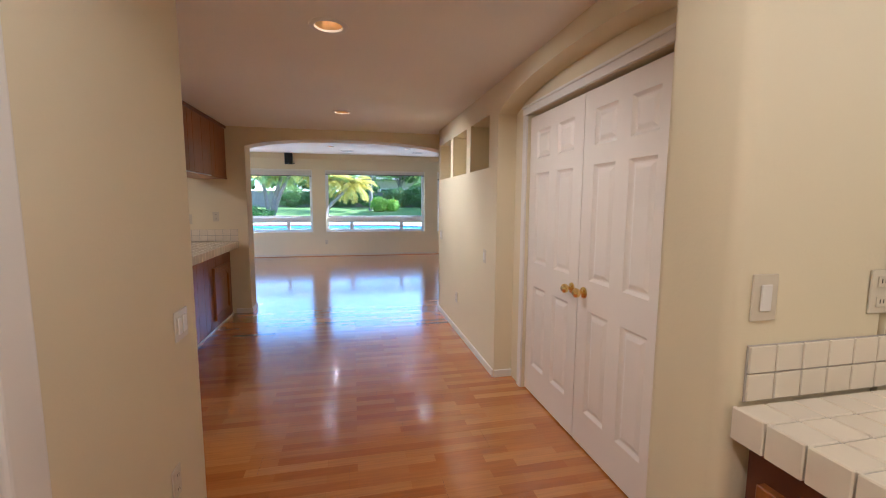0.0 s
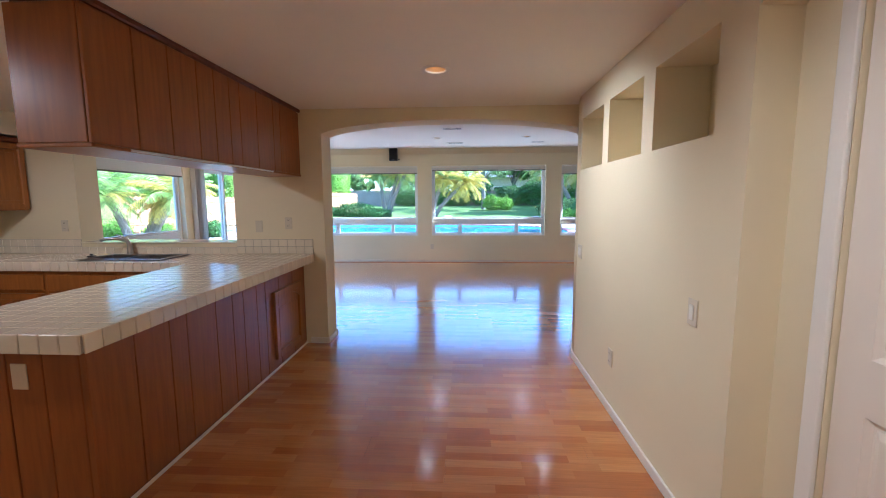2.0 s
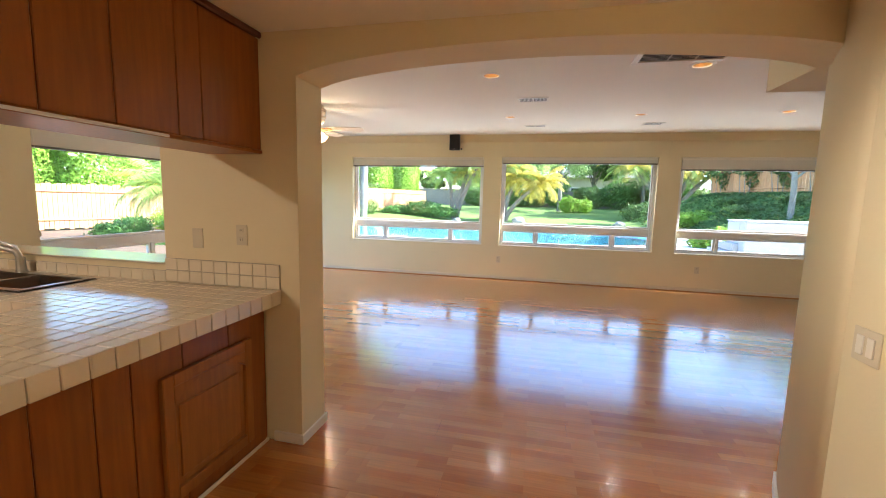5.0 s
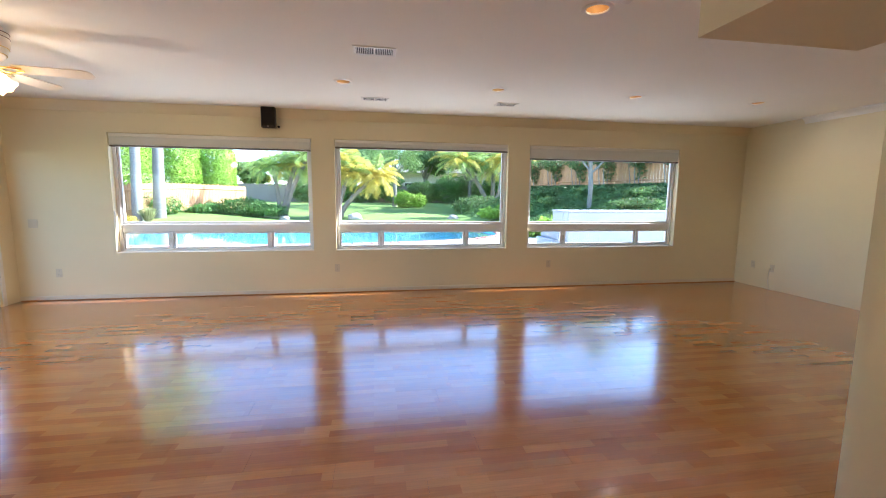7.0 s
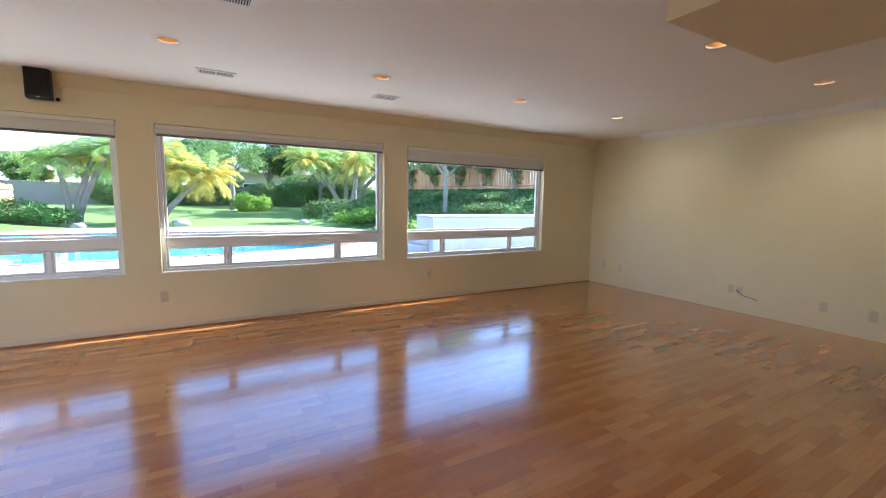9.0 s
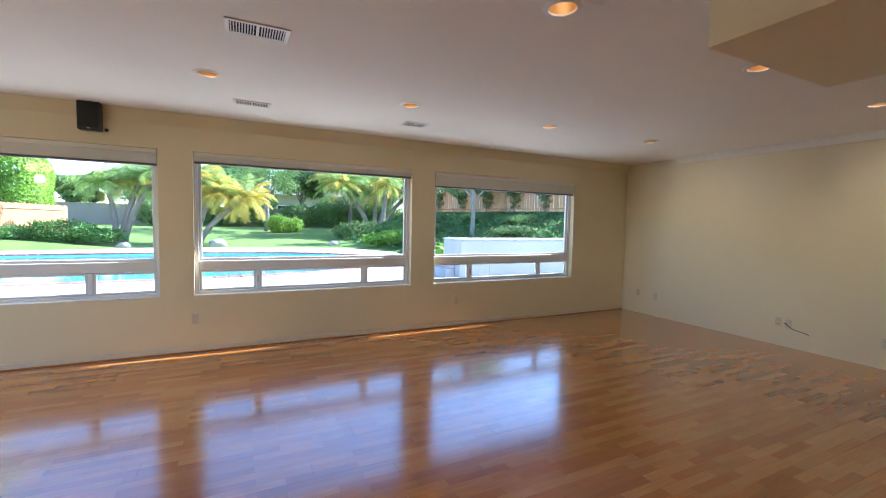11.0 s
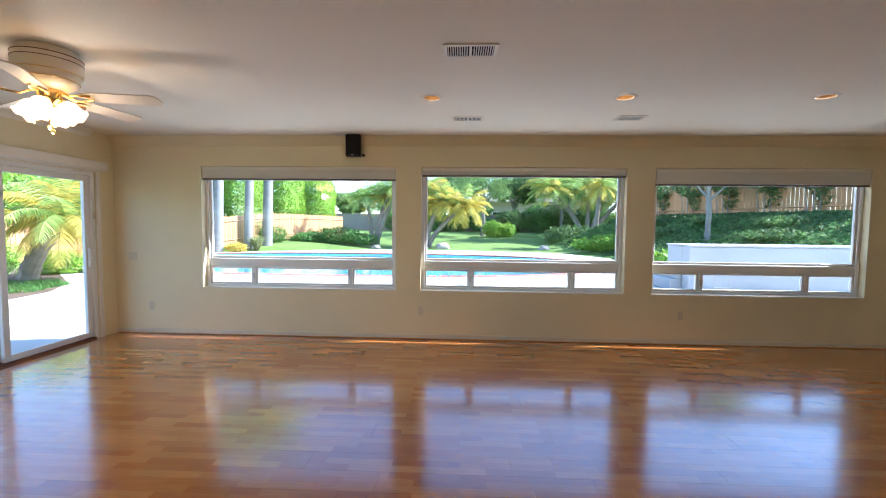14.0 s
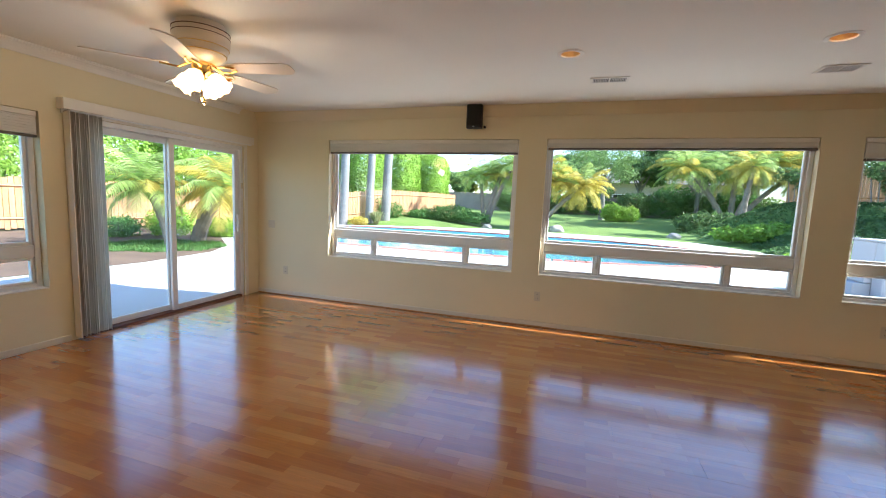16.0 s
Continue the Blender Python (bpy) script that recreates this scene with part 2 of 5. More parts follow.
M_DECK = mat("pool_deck_concrete", (0.58, 0.55, 0.50), 0.85, spots=0.06, spot_scale=0.8, grain=0.06, grain_scale=12, bump=0.3, bump_scale=80)
M_COPING = mat("red_brick_coping", (0.42, 0.16, 0.11), 0.8, spots=0.15, spot_scale=3, objrand=0.2)
M_POOL = mat("pool_plaster", (0.42, 0.74, 0.82), 0.6, spots=0.05)
M_LAWN = mat("lawn_soil", (0.135, 0.215, 0.04), 0.95, spots=0.25, spot_scale=0.5, grain=0.25, grain_scale=9, bump=0.8, bump_scale=30)
M_MULCH = mat("mulch", (0.13, 0.085, 0.055), 0.95, spots=0.3, spot_scale=1.5, grain=0.35, grain_scale=25, bump=0.9, bump_scale=30)
M_FENCE = mat("cedar_fence", (0.48, 0.255, 0.125), 0.85, spots=0.15, spot_scale=1.0, grain=0.12, grain_scale=3, stretch=(8, 8, 1), objrand=0.14)
M_BLOCK = mat("garden_block_wall", (0.30, 0.25, 0.21), 0.9, spots=0.15, spot_scale=1.2, bump=0.5, bump_scale=20)
M_TRUNK = mat("palm_bark", (0.25, 0.21, 0.17), 0.95, spots=0.25, spot_scale=3, grain=0.25, grain_scale=18, bump=1.0, bump_scale=14)
M_SMOOTHTRUNK = mat("smooth_palm_bark", (0.22, 0.21, 0.20), 0.9, spots=0.15, spot_scale=1.2, grain=0.15, grain_scale=2, stretch=(1, 1, 6), bump=0.5, bump_scale=10)
M_BARK = mat("grey_bark", (0.24, 0.22, 0.19), 0.9, spots=0.2, spot_scale=4, bump=0.8, bump_scale=20)
# White plaster set mid-grey so the spa's shaded front reads dark
M_SPA = mat("shade_greyed_plaster", (0.44, 0.44, 0.45), 0.8, spots=0.05, spot_scale=1.0, bump=0.3, bump_scale=40)
M_ROCK = mat("boulder_stone", (0.42, 0.37, 0.32), 0.9, spots=0.2, spot_scale=3, bump=1.0, bump_scale=12)
M_ROOF = mat("roof_shingle", (0.16, 0.14, 0.13), 0.9, spots=0.2, spot_scale=2)


def leaf_mat(name, colour, island=0.35):
    m = mat(name, colour, 0.55, island=island, spots=0.2, spot_scale=0.8)
    nt = m.node_tree
    p = nt.nodes["Principled BSDF"]
    p.inputs["Specular IOR Level"].default_value = 0.3
    tl = nt.nodes.new("ShaderNodeBsdfTranslucent")
    nt.links.new(p.inputs["Base Color"].links[0].from_socket, tl.inputs["Color"])
    mx = nt.nodes.new("ShaderNodeMixShader")
    mx.inputs[0].default_value = 0.45
    nt.links.new(p.outputs[0], mx.inputs[1])
    nt.links.new(tl.outputs[0], mx.inputs[2])
    nt.links.new(mx.outputs[0], nt.nodes["Material Output"].inputs[0])
    return m


M_HEDGE = leaf_mat("hedge_leaf", (0.30, 0.47, 0.07))
M_LEAF = leaf_mat("tree_leaf", (0.20, 0.31, 0.10))
M_DARKLEAF = leaf_mat("dark_leaf", (0.11, 0.19, 0.06))
# Dark green taken deeper to carry part of the bank's shade
M_BANKLEAF = leaf_mat("bank_leaf", (0.085, 0.17, 0.055))
M_SHRUB = leaf_mat("shrub_leaf", (0.13, 0.27, 0.07))
M_PALM = leaf_mat("palm_leaf", (0.38, 0.50, 0.15))
M_PALMY = leaf_mat("yellowing_palm_leaf", (0.60, 0.50, 0.11))
M_GRASSY = leaf_mat("ornamental_grass", (0.30, 0.32, 0.14))
M_WATER = mat("pool_water", (0.30, 0.72, 0.82), 0.04, bump=0.15, bump_scale=3)
M_WATER.node_tree.nodes["Principled BSDF"].inputs["Transmission Weight"].default_value = 0.75
M_WATER.node_tree.nodes["Principled BSDF"].inputs["IOR"].default_value = 1.33


# ---- setting: walls, ceilings, roof ----
def wall_boxes(bm, axis, a0, a1, b0, b1, z0, z1, openings=()):
    """A wall that runs along axis from a0 to a1, is b0 to b1 thick, with openings (a, a, z, z) right through."""
    cuts = sorted({a0, a1, *[v for o in openings for v in o[:2]]})
    for c0, c1 in zip(cuts, cuts[1:]):
        mid = (c0 + c1) / 2
        spans = sorted((o[2], o[3]) for o in openings if o[0] < mid < o[1])
        z = z0
        for s0, s1 in spans + [(z1, z1)]:
            if s0 > z + 1e-4:
                if axis == "x":
                    box(bm, c0, c1, b0, b1, z, s0)
                else:
                    box(bm, b0, b1, c0, c1, z, s0)
            z = s1
    return bm


XW, XE, YN, YS, YA = -3.51, 7.35, 11.44, 6.14, 5.88
WINDOWS = [(-2.32, 0.255), (0.575, 3.165), (3.51, 6.10)]
WIN_Z0, WIN_Z1 = 0.625, 2.225
XR = 2.35
ARCH_X0, ARCH_X1 = -0.02, XR + 0.14
TOP = 2.75

structure("wall_north", wall_boxes(bmesh.new(), "x", XW - 0.18, XE + 0.18, YN, YN + 0.17, -0.1, TOP, [(a, b, WIN_Z0, WIN_Z1) for a, b in WINDOWS]), M_WALL, "cream painted wall with three wide windows", "wall")
SL0, SL1, SLZ = 9.06, 11.17, 2.10
WL = (6.90, 8.85, 0.53, 2.08)
structure("wall_west", wall_boxes(bmesh.new(), "y", -2.6, YN, XW - 0.18, XW, -0.1, TOP, [(SL0, SL1, -0.1, SLZ), WL]), M_WALL, "cream painted wall with a sliding patio door", "wall")
structure("wall_east", wall_boxes(bmesh.new(), "y", 1.13, YN, XE, XE + 0.18, -0.1, TOP), M_WALL, "plain cream painted wall", "wall")
PASS = (-2.56, -0.92, 1.02, 2.05)
structure("wall_partition", wall_boxes(bmesh.new(), "x", XW, ARCH_X0, YA, YS, -0.1, TOP, [PASS]), M_WALL, "cream wall with a pass-through beside the kitchen", "wall")


def arch_header(x_of, a0, a1, b0, b1, spring, rise, top):
    """The part of a wall above an arched opening that runs from a0 to a1 and is b0 to b1 thick."""
    bm = bmesh.new()
    n = 32
    rows = []
    for i in range(n + 1):
        a = a0 + (a1 - a0) * i / n
        u = 2 * (a - a0) / (a1 - a0) - 1
        z = spring + rise * math.sqrt(max(0.0, 1 - 0.93 * u * u)) - rise * math.sqrt(0.07)
        rows.append([bm.verts.new(x_of(a, b, zz)) for b, zz in ((b0, z), (b1, z), (b1, top), (b0, top))])
    for r, s in zip(rows, rows[1:]):
        for k in range(4):
            bm.faces.new((r[k], r[(k + 1) % 4], s[(k + 1) % 4], s[k]))
    bm.faces.new(rows[0])
    bm.faces.new(rows[-1])
    return bm


structure("wall_arch", arch_header(lambda a, b, z: (a, b, z), ARCH_X0, ARCH_X1, YA, YS, 2.08, 0.155, TOP), M_WALL, "cream header of a wide low arch", "wall")
structure("wall_south", wall_boxes(bmesh.new(), "x", XR + 0.3, XE, YA, YS, -0.1, TOP), M_WALL, "plain cream wall", "wall")

def smooth_u(u):
    return u ** 1.6


# right-hand wall of the passage, with three niches and the arched door recess
NICHES = [(3.60, 4.15), (4.29, 4.84), (4.96, 5.50)]
NZ0, NZ1 = 1.69, 2.11
bm = wall_boxes(bmesh.new(), "y", 3.39, 5.55, XR, XR + 0.28, -0.1, TOP, [(a, b, NZ0, NZ1) for a, b in NICHES])
box(bm, XR + 0.28, XR + 0.3, 3.39, 5.55, -0.1, TOP)
structure("wall_passage", bm, M_WALL, "cream wall with three square display niches", "wall")
FLARE = [(XR + 0.21 * smooth_u(k / 10), 5.55 + 0.67 * k / 10) for k in range(11)]
bm = bmesh.new()
lo, hi = [], []
for px, py in FLARE + [(XR + 0.3, 6.22), (XR + 0.3, 5.55)]:
    lo.append(bm.verts.new((px, py, -0.1)))
    hi.append(bm.verts.new((px, py, TOP)))
for k in range(len(lo)):
    f = bm.faces.new((lo[k], lo[(k + 1) % len(lo)], hi[(k + 1) % len(lo)], hi[k]))
    f.smooth = k < 10
bm.faces.new(lo)
bm.faces.new(hi)
structure("wall_flare", bm, M_WALL, "cream wall end that curves out to the arch", "wall")
DOOR_Y0, DOOR_YM, DOOR_Y1, DOOR_X = 1.76, 2.455, 3.17, 2.50
structure("wall_recess", arch_header(lambda a, b, z: (b, a, z), 1.40, 3.39, XR, DOOR_X, 2.075, 0.17, TOP), M_WALL, "cream arched header over a door recess", "wall")
structure("wall_closet", wall_boxes(bmesh.new(), "y", 1.40, 3.39, DOOR_X, DOOR_X + 0.15, -0.1, TOP, [(DOOR_Y0, DOOR_Y1, -0.1, 2.03)]), M_WALL, "cream wall round double doors", "wall")
structure("wall_closet_back", box(bmesh.new(), DOOR_X + 0.15, DOOR_X + 0.22, 1.27, 3.39, -0.1, TOP), M_WALL, "plain wall behind a closet", "wall")
bm = box(bmesh.new(), 2.15, DOOR_X + 0.15, 1.13, 1.40, -0.1, TOP, 0.035, 4)
for f in bm.faces:
    f.smooth = True
structure("wall_pillar", bm, M_WALL, "cream wall end with rounded corners", "wall")
structure("wall_desk", box(bmesh.new(), DOOR_X + 0.15, XE, 1.13, 1.27, -0.1, TOP), M_WALL, "cream wall above a tiled counter", "wall")
structure("wall_entry_east", box(bmesh.new(), 4.3, 4.42, -2.6, 1.13, -0.1, TOP), M_WALL, "plain cream wall", "wall")
structure("wall_entry_south", box(bmesh.new(), XW, 4.42, -2.75, -2.6, -0.1, TOP), M_WALL, "plain cream wall", "wall")
bm = box(bmesh.new(), 0.47, 0.60, -2.6, 2.235, -0.1, TOP, 0.018, 3)
for f in bm.faces:
    f.smooth = True
structure("wall_entry_west", bm, M_WALL, "cream wall end with rounded corner", "wall")
structure("wall_kitchen_south", box(bmesh.new(), XW, 0.47, 1.9, 2.02, -0.1, TOP), M_WALL, "plain cream wall", "wall")


def ceiling_sheet(name, x0, x1, y0, y1, z, holes, radius, material, label):
    bm = bmesh.new()
    edges = []
    for loop in [[(x0, y0), (x1, y0), (x1, y1), (x0, y1)]] + [[(cx + radius * math.cos(2 * math.pi * k / 24), cy + radius * math.sin(2 * math.pi * k / 24)) for k in range(24)] for cx, cy in holes]:
        vs = [bm.verts.new((px, py, z)) for px, py in loop]
        edges += [bm.edges.new((vs[i], vs[(i + 1) % len(vs)])) for i in range(len(vs))]
    bmesh.ops.triangle_fill(bm, edges=edges, use_beauty=True)
    box(bm, x0, x1, y0, y1, z + 0.125, z + 0.2)
    return structure(name, bm, material, label, "ceiling")


CAN_R = 0.075
ceiling_sheet("ceiling_living", XW, XE, YS, YN, LIVING_CEIL, LIVING_CANS, CAN_R, M_CEIL, "smooth off-white ceiling with recessed lights")
ceiling_sheet("ceiling_kitchen", XW, 2.64, 1.13, YA, KITCHEN_CEIL, [c for c in KITCHEN_CANS if c[1] > 1.13], CAN_R, M_CEIL, "smooth off-white lower kitchen ceiling")
ceiling_sheet("ceiling_entry", XW, 4.3, -2.6, 1.128, KITCHEN_CEIL, [c for c in KITCHEN_CANS if c[1] < 1.13], CAN_R, M_CEIL, "smooth off-white lower entry ceiling")
ceiling_sheet("ceiling_study", 2.66, XE, 1.27, YA, LIVING_CEIL, [], CAN_R, M_CEIL, "smooth off-white ceiling of the next room")
bm = box(bmesh.new(), 2.74, 3.72, YS, 7.19, 2.226, LIVING_CEIL + 0.02)
structure("ceiling_soffit", bm, M_WALL, "boxed soffit hanging below the ceiling", "ceiling")
structure("roof", box(bmesh.new(), XW - 0.5, XE + 0.6, -3.0, YN + 0.17 + 0.32, 2.83, 2.98), M_STUCCO, "flat roof with narrow eaves", "roof")

# skirting
SK = 0.062
for name, a in (("baseboard_north", (XW, XE, YN - 0.014, YN, 0, SK)), ("baseboard_passage", (XR - 0.014, XR, 3.39, 5.55, 0, SK)),
                ("baseboard_west", (XW, XW + 0.014, YS, SL0 - 0.07, 0, SK)),
                ("baseboard_jamb", (ARCH_X0, ARCH_X0 + 0.014, YA - 0.014, YS + 0.014, 0, SK)), ("baseboard_jamb_front", (-0.20, ARCH_X0, YA - 0.014, YA, 0, SK)),
                ("baseboard_jamb_living", (XW, ARCH_X0, YS, YS + 0.014, 0, SK)), ("baseboard_entry", (0.60, 0.614, -2.6, 2.235, 0, SK)),
                ("baseboard_recess", (XR, DOOR_X, 3.376, 3.39, 0, SK))):
    structure(name, box(bmesh.new(), *a, 0.004), M_BASE if name in ("baseboard_north", "baseboard_west") else M_WHITE, "painted skirting board along the wall", "baseboard")


structure("trim_shoe_north", box(bmesh.new(), XW + 0.02, XE - 0.002, YN - 0.028, YN - 0.0145, 0.0005, 0.012, 0.004, 2), M_SHOE, "narrow oak shoe moulding under the skirting", "trim")


def crown(name, axis, a0, a1, b, inward, z, label="cream crown moulding", s=1.0):
    """Cove moulding along a wall at b, growing inward (+1 or -1)."""
    prof = [(0, 0), (0.0, -0.085), (0.012, -0.085), (0.018, -0.07), (0.03, -0.05), (0.05, -0.032), (0.066, -0.022), (0.07, -0.012), (0.085, -0.012), (0.085, 0)]
    bm = bmesh.new()
    ends = []
    for a in (a0, a1):
        ends.append([bm.verts.new((a, b + inward * d * s, z + h * s) if axis == "x" else (b + inward * d * s, a, z + h * s)) for d, h in prof])
    n = len(prof)
    for i in range(n):
        bm.faces.new((ends[0][i], ends[0][(i + 1) % n], ends[1][(i + 1) % n], ends[1][i]))
    bm.faces.new(ends[0])
    bm.faces.new(ends[1])
    return structure(name, bm, M_WHITE, label, "moulding")


crown("trim_crown_west", "y", YS, YN - 0.35, XW, 1, LIVING_CEIL)
crown("trim_crown_soffit", "y", YS, 7.19, 2.74, -1, LIVING_CEIL)
crown("trim_crown_east", "y", YS, YN - 0.95, XE, -1, LIVING_CEIL)


bm = bmesh.new()
ends = [[bm.verts.new((px, py, pz)) for py, pz in ((YN, LIVING_CEIL - 0.125), (YN - 0.006, LIVING_CEIL - 0.125), (YN - 0.075, LIVING_CEIL - 0.002), (YN, LIVING_CEIL - 0.002))] for px in (XW + 0.001, XE - 0.001)]
for k in range(4):
    bm.faces.new((ends[0][k], ends[0][(k + 1) % 4], ends[1][(k + 1) % 4], ends[1][k]))
bm.faces.new(ends[0])
bm.faces.new(ends[1])
structure("trim_cove_north", bm, M_WALL, "plain cream cove board between wall and ceiling", "moulding")


# ---- windows ----
def bars(bm, x0, x1, z0, z1, w, y0, y1):
    """A rectangular frame of bars w wide."""
    box(bm, x0, x0 + w, y0, y1, z0, z1, 0.004)
    box(bm, x1 - w, x1, y0, y1, z0, z1, 0.004)
    box(bm, x0 + w, x1 - w, y0, y1, z0, z0 + w, 0.004)
    box(bm, x0 + w, x1 - w, y0, y1, z1 - w, z1, 0.004)
    return bm


def window(name, width, z0, z1, mulls, m, label):
    """A vinyl window in local x (0 to width) and y (0 inside, 0.07 outside): a big light above three small ones."""
    w = tagged(thing(name, label, "window", m), kind="structure")
    part("window_frame", bars(bmesh.new(), 0, width, z0, z1, 0.042, 0.0, 0.075), M_VINYL, w)
    rail = z0 + 0.335
    part("rail", box(bmesh.new(), 0.042, width - 0.042, 0.004, 0.07, rail - 0.055, rail + 0.055, 0.006), M_VINYL, w)
    part("upper_sash", bars(bmesh.new(), 0.044, width - 0.044, rail + 0.057, z1 - 0.044, 0.028, 0.02, 0.06), M_VINYL, w)
    part("pane", box(bmesh.new(), 0.072, width - 0.072, 0.038, 0.044, rail + 0.085, z1 - 0.072), M_GLASS, w).visible_shadow = False
    xs = [0.042, *mulls, width - 0.042]
    for i, (a, b) in enumerate(zip(xs, xs[1:])):
        a, b = (a + 0.022 if i else a + 0.002), (b - 0.022 if i < len(mulls) else b - 0.002)
        part("lower_sash", bars(bmesh.new(), a, b, z0 + 0.044, rail - 0.057, 0.024, 0.015, 0.06), M_VINYL, w)
        part("pane", box(bmesh.new(), a + 0.024, b - 0.024, 0.036, 0.042, z0 + 0.068, rail - 0.081), M_GLASS, w).visible_shadow = False
    for x in mulls:
        part("mullion", box(bmesh.new(), x - 0.02, x + 0.02, 0.008, 0.068, z0 + 0.044, rail - 0.057, 0.004), M_VINYL, w)
    latch = part("latch", box(bmesh.new(), mulls[0] - 0.012, mulls[0] + 0.012, -0.012, 0.006, z0 + 0.12, z0 + 0.2, 0.004), M_GRILLE, w)
    part("sill", box(bmesh.new(), 0.002, width - 0.002, -0.088, -0.002, z0 + 0.001, z0 + 0.012, 0.003), M_WHITE, w)
    return w


for i, (a, b) in enumerate(WINDOWS):
    window("window_%d" % (i + 1), b - a, WIN_Z0, WIN_Z1, (0.65, 1.96), pose(a, YN + 0.09, 0), "white vinyl picture window over three small lights")
WLW = WL[1] - WL[0]
window("window_4", WLW, WL[2], WL[3], (0.62, 1.3), pose(XW - 0.09, WL[0], 0, 0, 0, 90), "white vinyl picture window with raised shade")


def shade(width, drop, m, label):
    """A raised cellular shade: head rail, stacked cells, bottom rail. Local x along, z down from 0."""
    s = thing("window_shade", label, "window shade", m, "window shades")
    part("head_rail", box(bmesh.new(), 0, width, 0.0, 0.055, -0.045, 0.0, 0.005), M_WHITE, s)
    bm = bmesh.new()
    n = max(2, int((drop - 0.07) / 0.011))
    for k in range(n):
        z = -0.046 - (drop - 0.072) * k / n
        box(bm, 0.004, width - 0.004, 0.006 + 0.004 * (k % 2), 0.050 - 0.004 * (k % 2), z - (drop - 0.072) / n * 0.96, z)
    part("pleats", bm, M_SHADE, s)
    part("bottom_rail", box(bmesh.new(), 0.002, width - 0.002, 0.002, 0.052, -drop, -drop + 0.022, 0.005), mat_rail, s)
    part("cord", tube(bmesh.new(), [(0.012, -0.006, -0.03), (0.012, -0.008, -0.6), (0.012, -0.008, -1.03)], 0.0016, 5), M_WHITE, s)
    part("cord_tassel", lathe(bmesh.new(), [(0.002, -1.02), (0.008, -1.04), (0.010, -1.08), (0.002, -1.085)], 8), M_WHITE, s)
    return s


mat_rail = mat("shade_rail_bronze", (0.16, 0.13, 0.10), 0.5, spots=0.05)
for (a, b), drop in zip(WINDOWS, (0.175, 0.12, 0.215)):
    shade(b - a - 0.02, drop, pose(a + 0.01, YN + 0.006, WIN_Z1 - 0.004), "pale cellular window shade drawn almost fully up")
shade(WLW - 0.02, 0.22, pose(XW - 0.006, WL[0] + 0.01, WL[3] - 0.004, 0, 0, 90), "pale cellular window shade partly drawn")

# ---- sliding patio door ----
slider = tagged(thing("door_1", "white vinyl sliding glass patio door, closed", "sliding door", pose(XW - 0.05, SL0, 0, 0, 0, 90)), kind="structure")
SLW = SL1 - SL0
bm = bmesh.new()
box(bm, 0, 0.05, -0.03, 0.11, 0.0, SLZ, 0.004)
box(bm, SLW - 0.05, SLW, -0.03, 0.11, 0.0, SLZ, 0.004)
box(bm, 0.05, SLW - 0.05, -0.03, 0.11, SLZ - 0.05, SLZ, 0.004)
part("door_frame", bm, M_VINYL, slider)
part("threshold", box(bmesh.new(), 0.05, SLW - 0.05, -0.045, 0.11, -0.01, 0.022, 0.004), M_DARKWOOD, slider, "dark threshold track")
for a, b, y in ((0.052, 1.09, 0.05), (1.03, SLW - 0.052, 0.0)):
    leaf = part("sliding_panel", bars(bmesh.new(), a, b, 0.024, SLZ - 0.052, 0.065, y, y + 0.04), M_VINYL, slider)
    part("glass_pane", box(bmesh.new(), a + 0.065, b - 0.065, y + 0.016, y + 0.022, 0.089, SLZ - 0.117), M_GLASS, leaf).visible_shadow = False
part("pull_handle", box(bmesh.new(), SLW - 0.10, SLW - 0.075, -0.04, 0.0, 0.92, 1.16, 0.008, 2), M_VINYL, slider, "white pull handle")
part("lock", box(bmesh.new(), SLW - 0.04, SLW - 0.01, -0.05, -0.03, 1.52, 1.6, 0.004), M_PLATE, slider)
structure("trim_slider", box(bmesh.new(), XW, XW + 0.014, SL1, SL1 + 0.05, 0, SLZ + 0.05), M_WHITE, "white door casing", "trim")
structure("trim_slider_top", box(bmesh.new(), XW, XW + 0.014, SL0 - 0.05, SL1, SLZ, SLZ + 0.05), M_WHITE, "white door casing", "trim")

val = thing("valance", "cream box valance over the patio door", "valance", pose(XW, 8.98, 2.13))
part("front_board", box(bmesh.new(), 0.085, 0.10, 0, 2.28, 0, 0.10, 0.004), M_WHITE, val)
part("end_board", box(bmesh.new(), 0.002, 0.085, 0, 0.014, 0, 0.10, 0.003), M_WHITE, val)
part("end_board", box(bmesh.new(), 0.002, 0.085, 2.266, 2.28, 0, 0.10, 0.003), M_WHITE, val)
part("top_board", box(bmesh.new(), 0.002, 0.085, 0.014, 2.266, 0.086, 0.10, 0.003), M_WHITE, val)
vb = thing("vertical_blind", "grey-beige vertical vanes stacked open beside the door", "blind", pose(XW + 0.015, 9.02, 0.03))
part("head_track", box(bmesh.new(), 0.02, 0.06, 0.02, 2.22, 2.09, 2.125, 0.004), M_VINYL, vb)
for k in range(11):
    bm = bmesh.new()
    n = 6
    pts = []
    for i in range(n + 1):
        u = i / n
        pts.append((0.004 + 0.085 * u, 0.012 * math.sin(math.pi * u)))
    va = [bm.verts.new((px, py, 0.0)) for px, py in pts] + [bm.verts.new((px, py + 0.0015, 0.0)) for px, py in reversed(pts)]
    f = bm.faces.new(va)
    r = bmesh.ops.extrude_face_region(bm, geom=[f])
    bmesh.ops.translate(bm, vec=(0, 0, 2.09), verts=[v for v in r["geom"] if isinstance(v, bmesh.types.BMVert)])
    v = part("vane", bm, M_VANE, vb)
    v.location = (0, 0.02 + 0.027 * k, 0)
    v.rotation_euler = (0, 0, radians(-14 + 6 * math.sin(k * 1.9)))
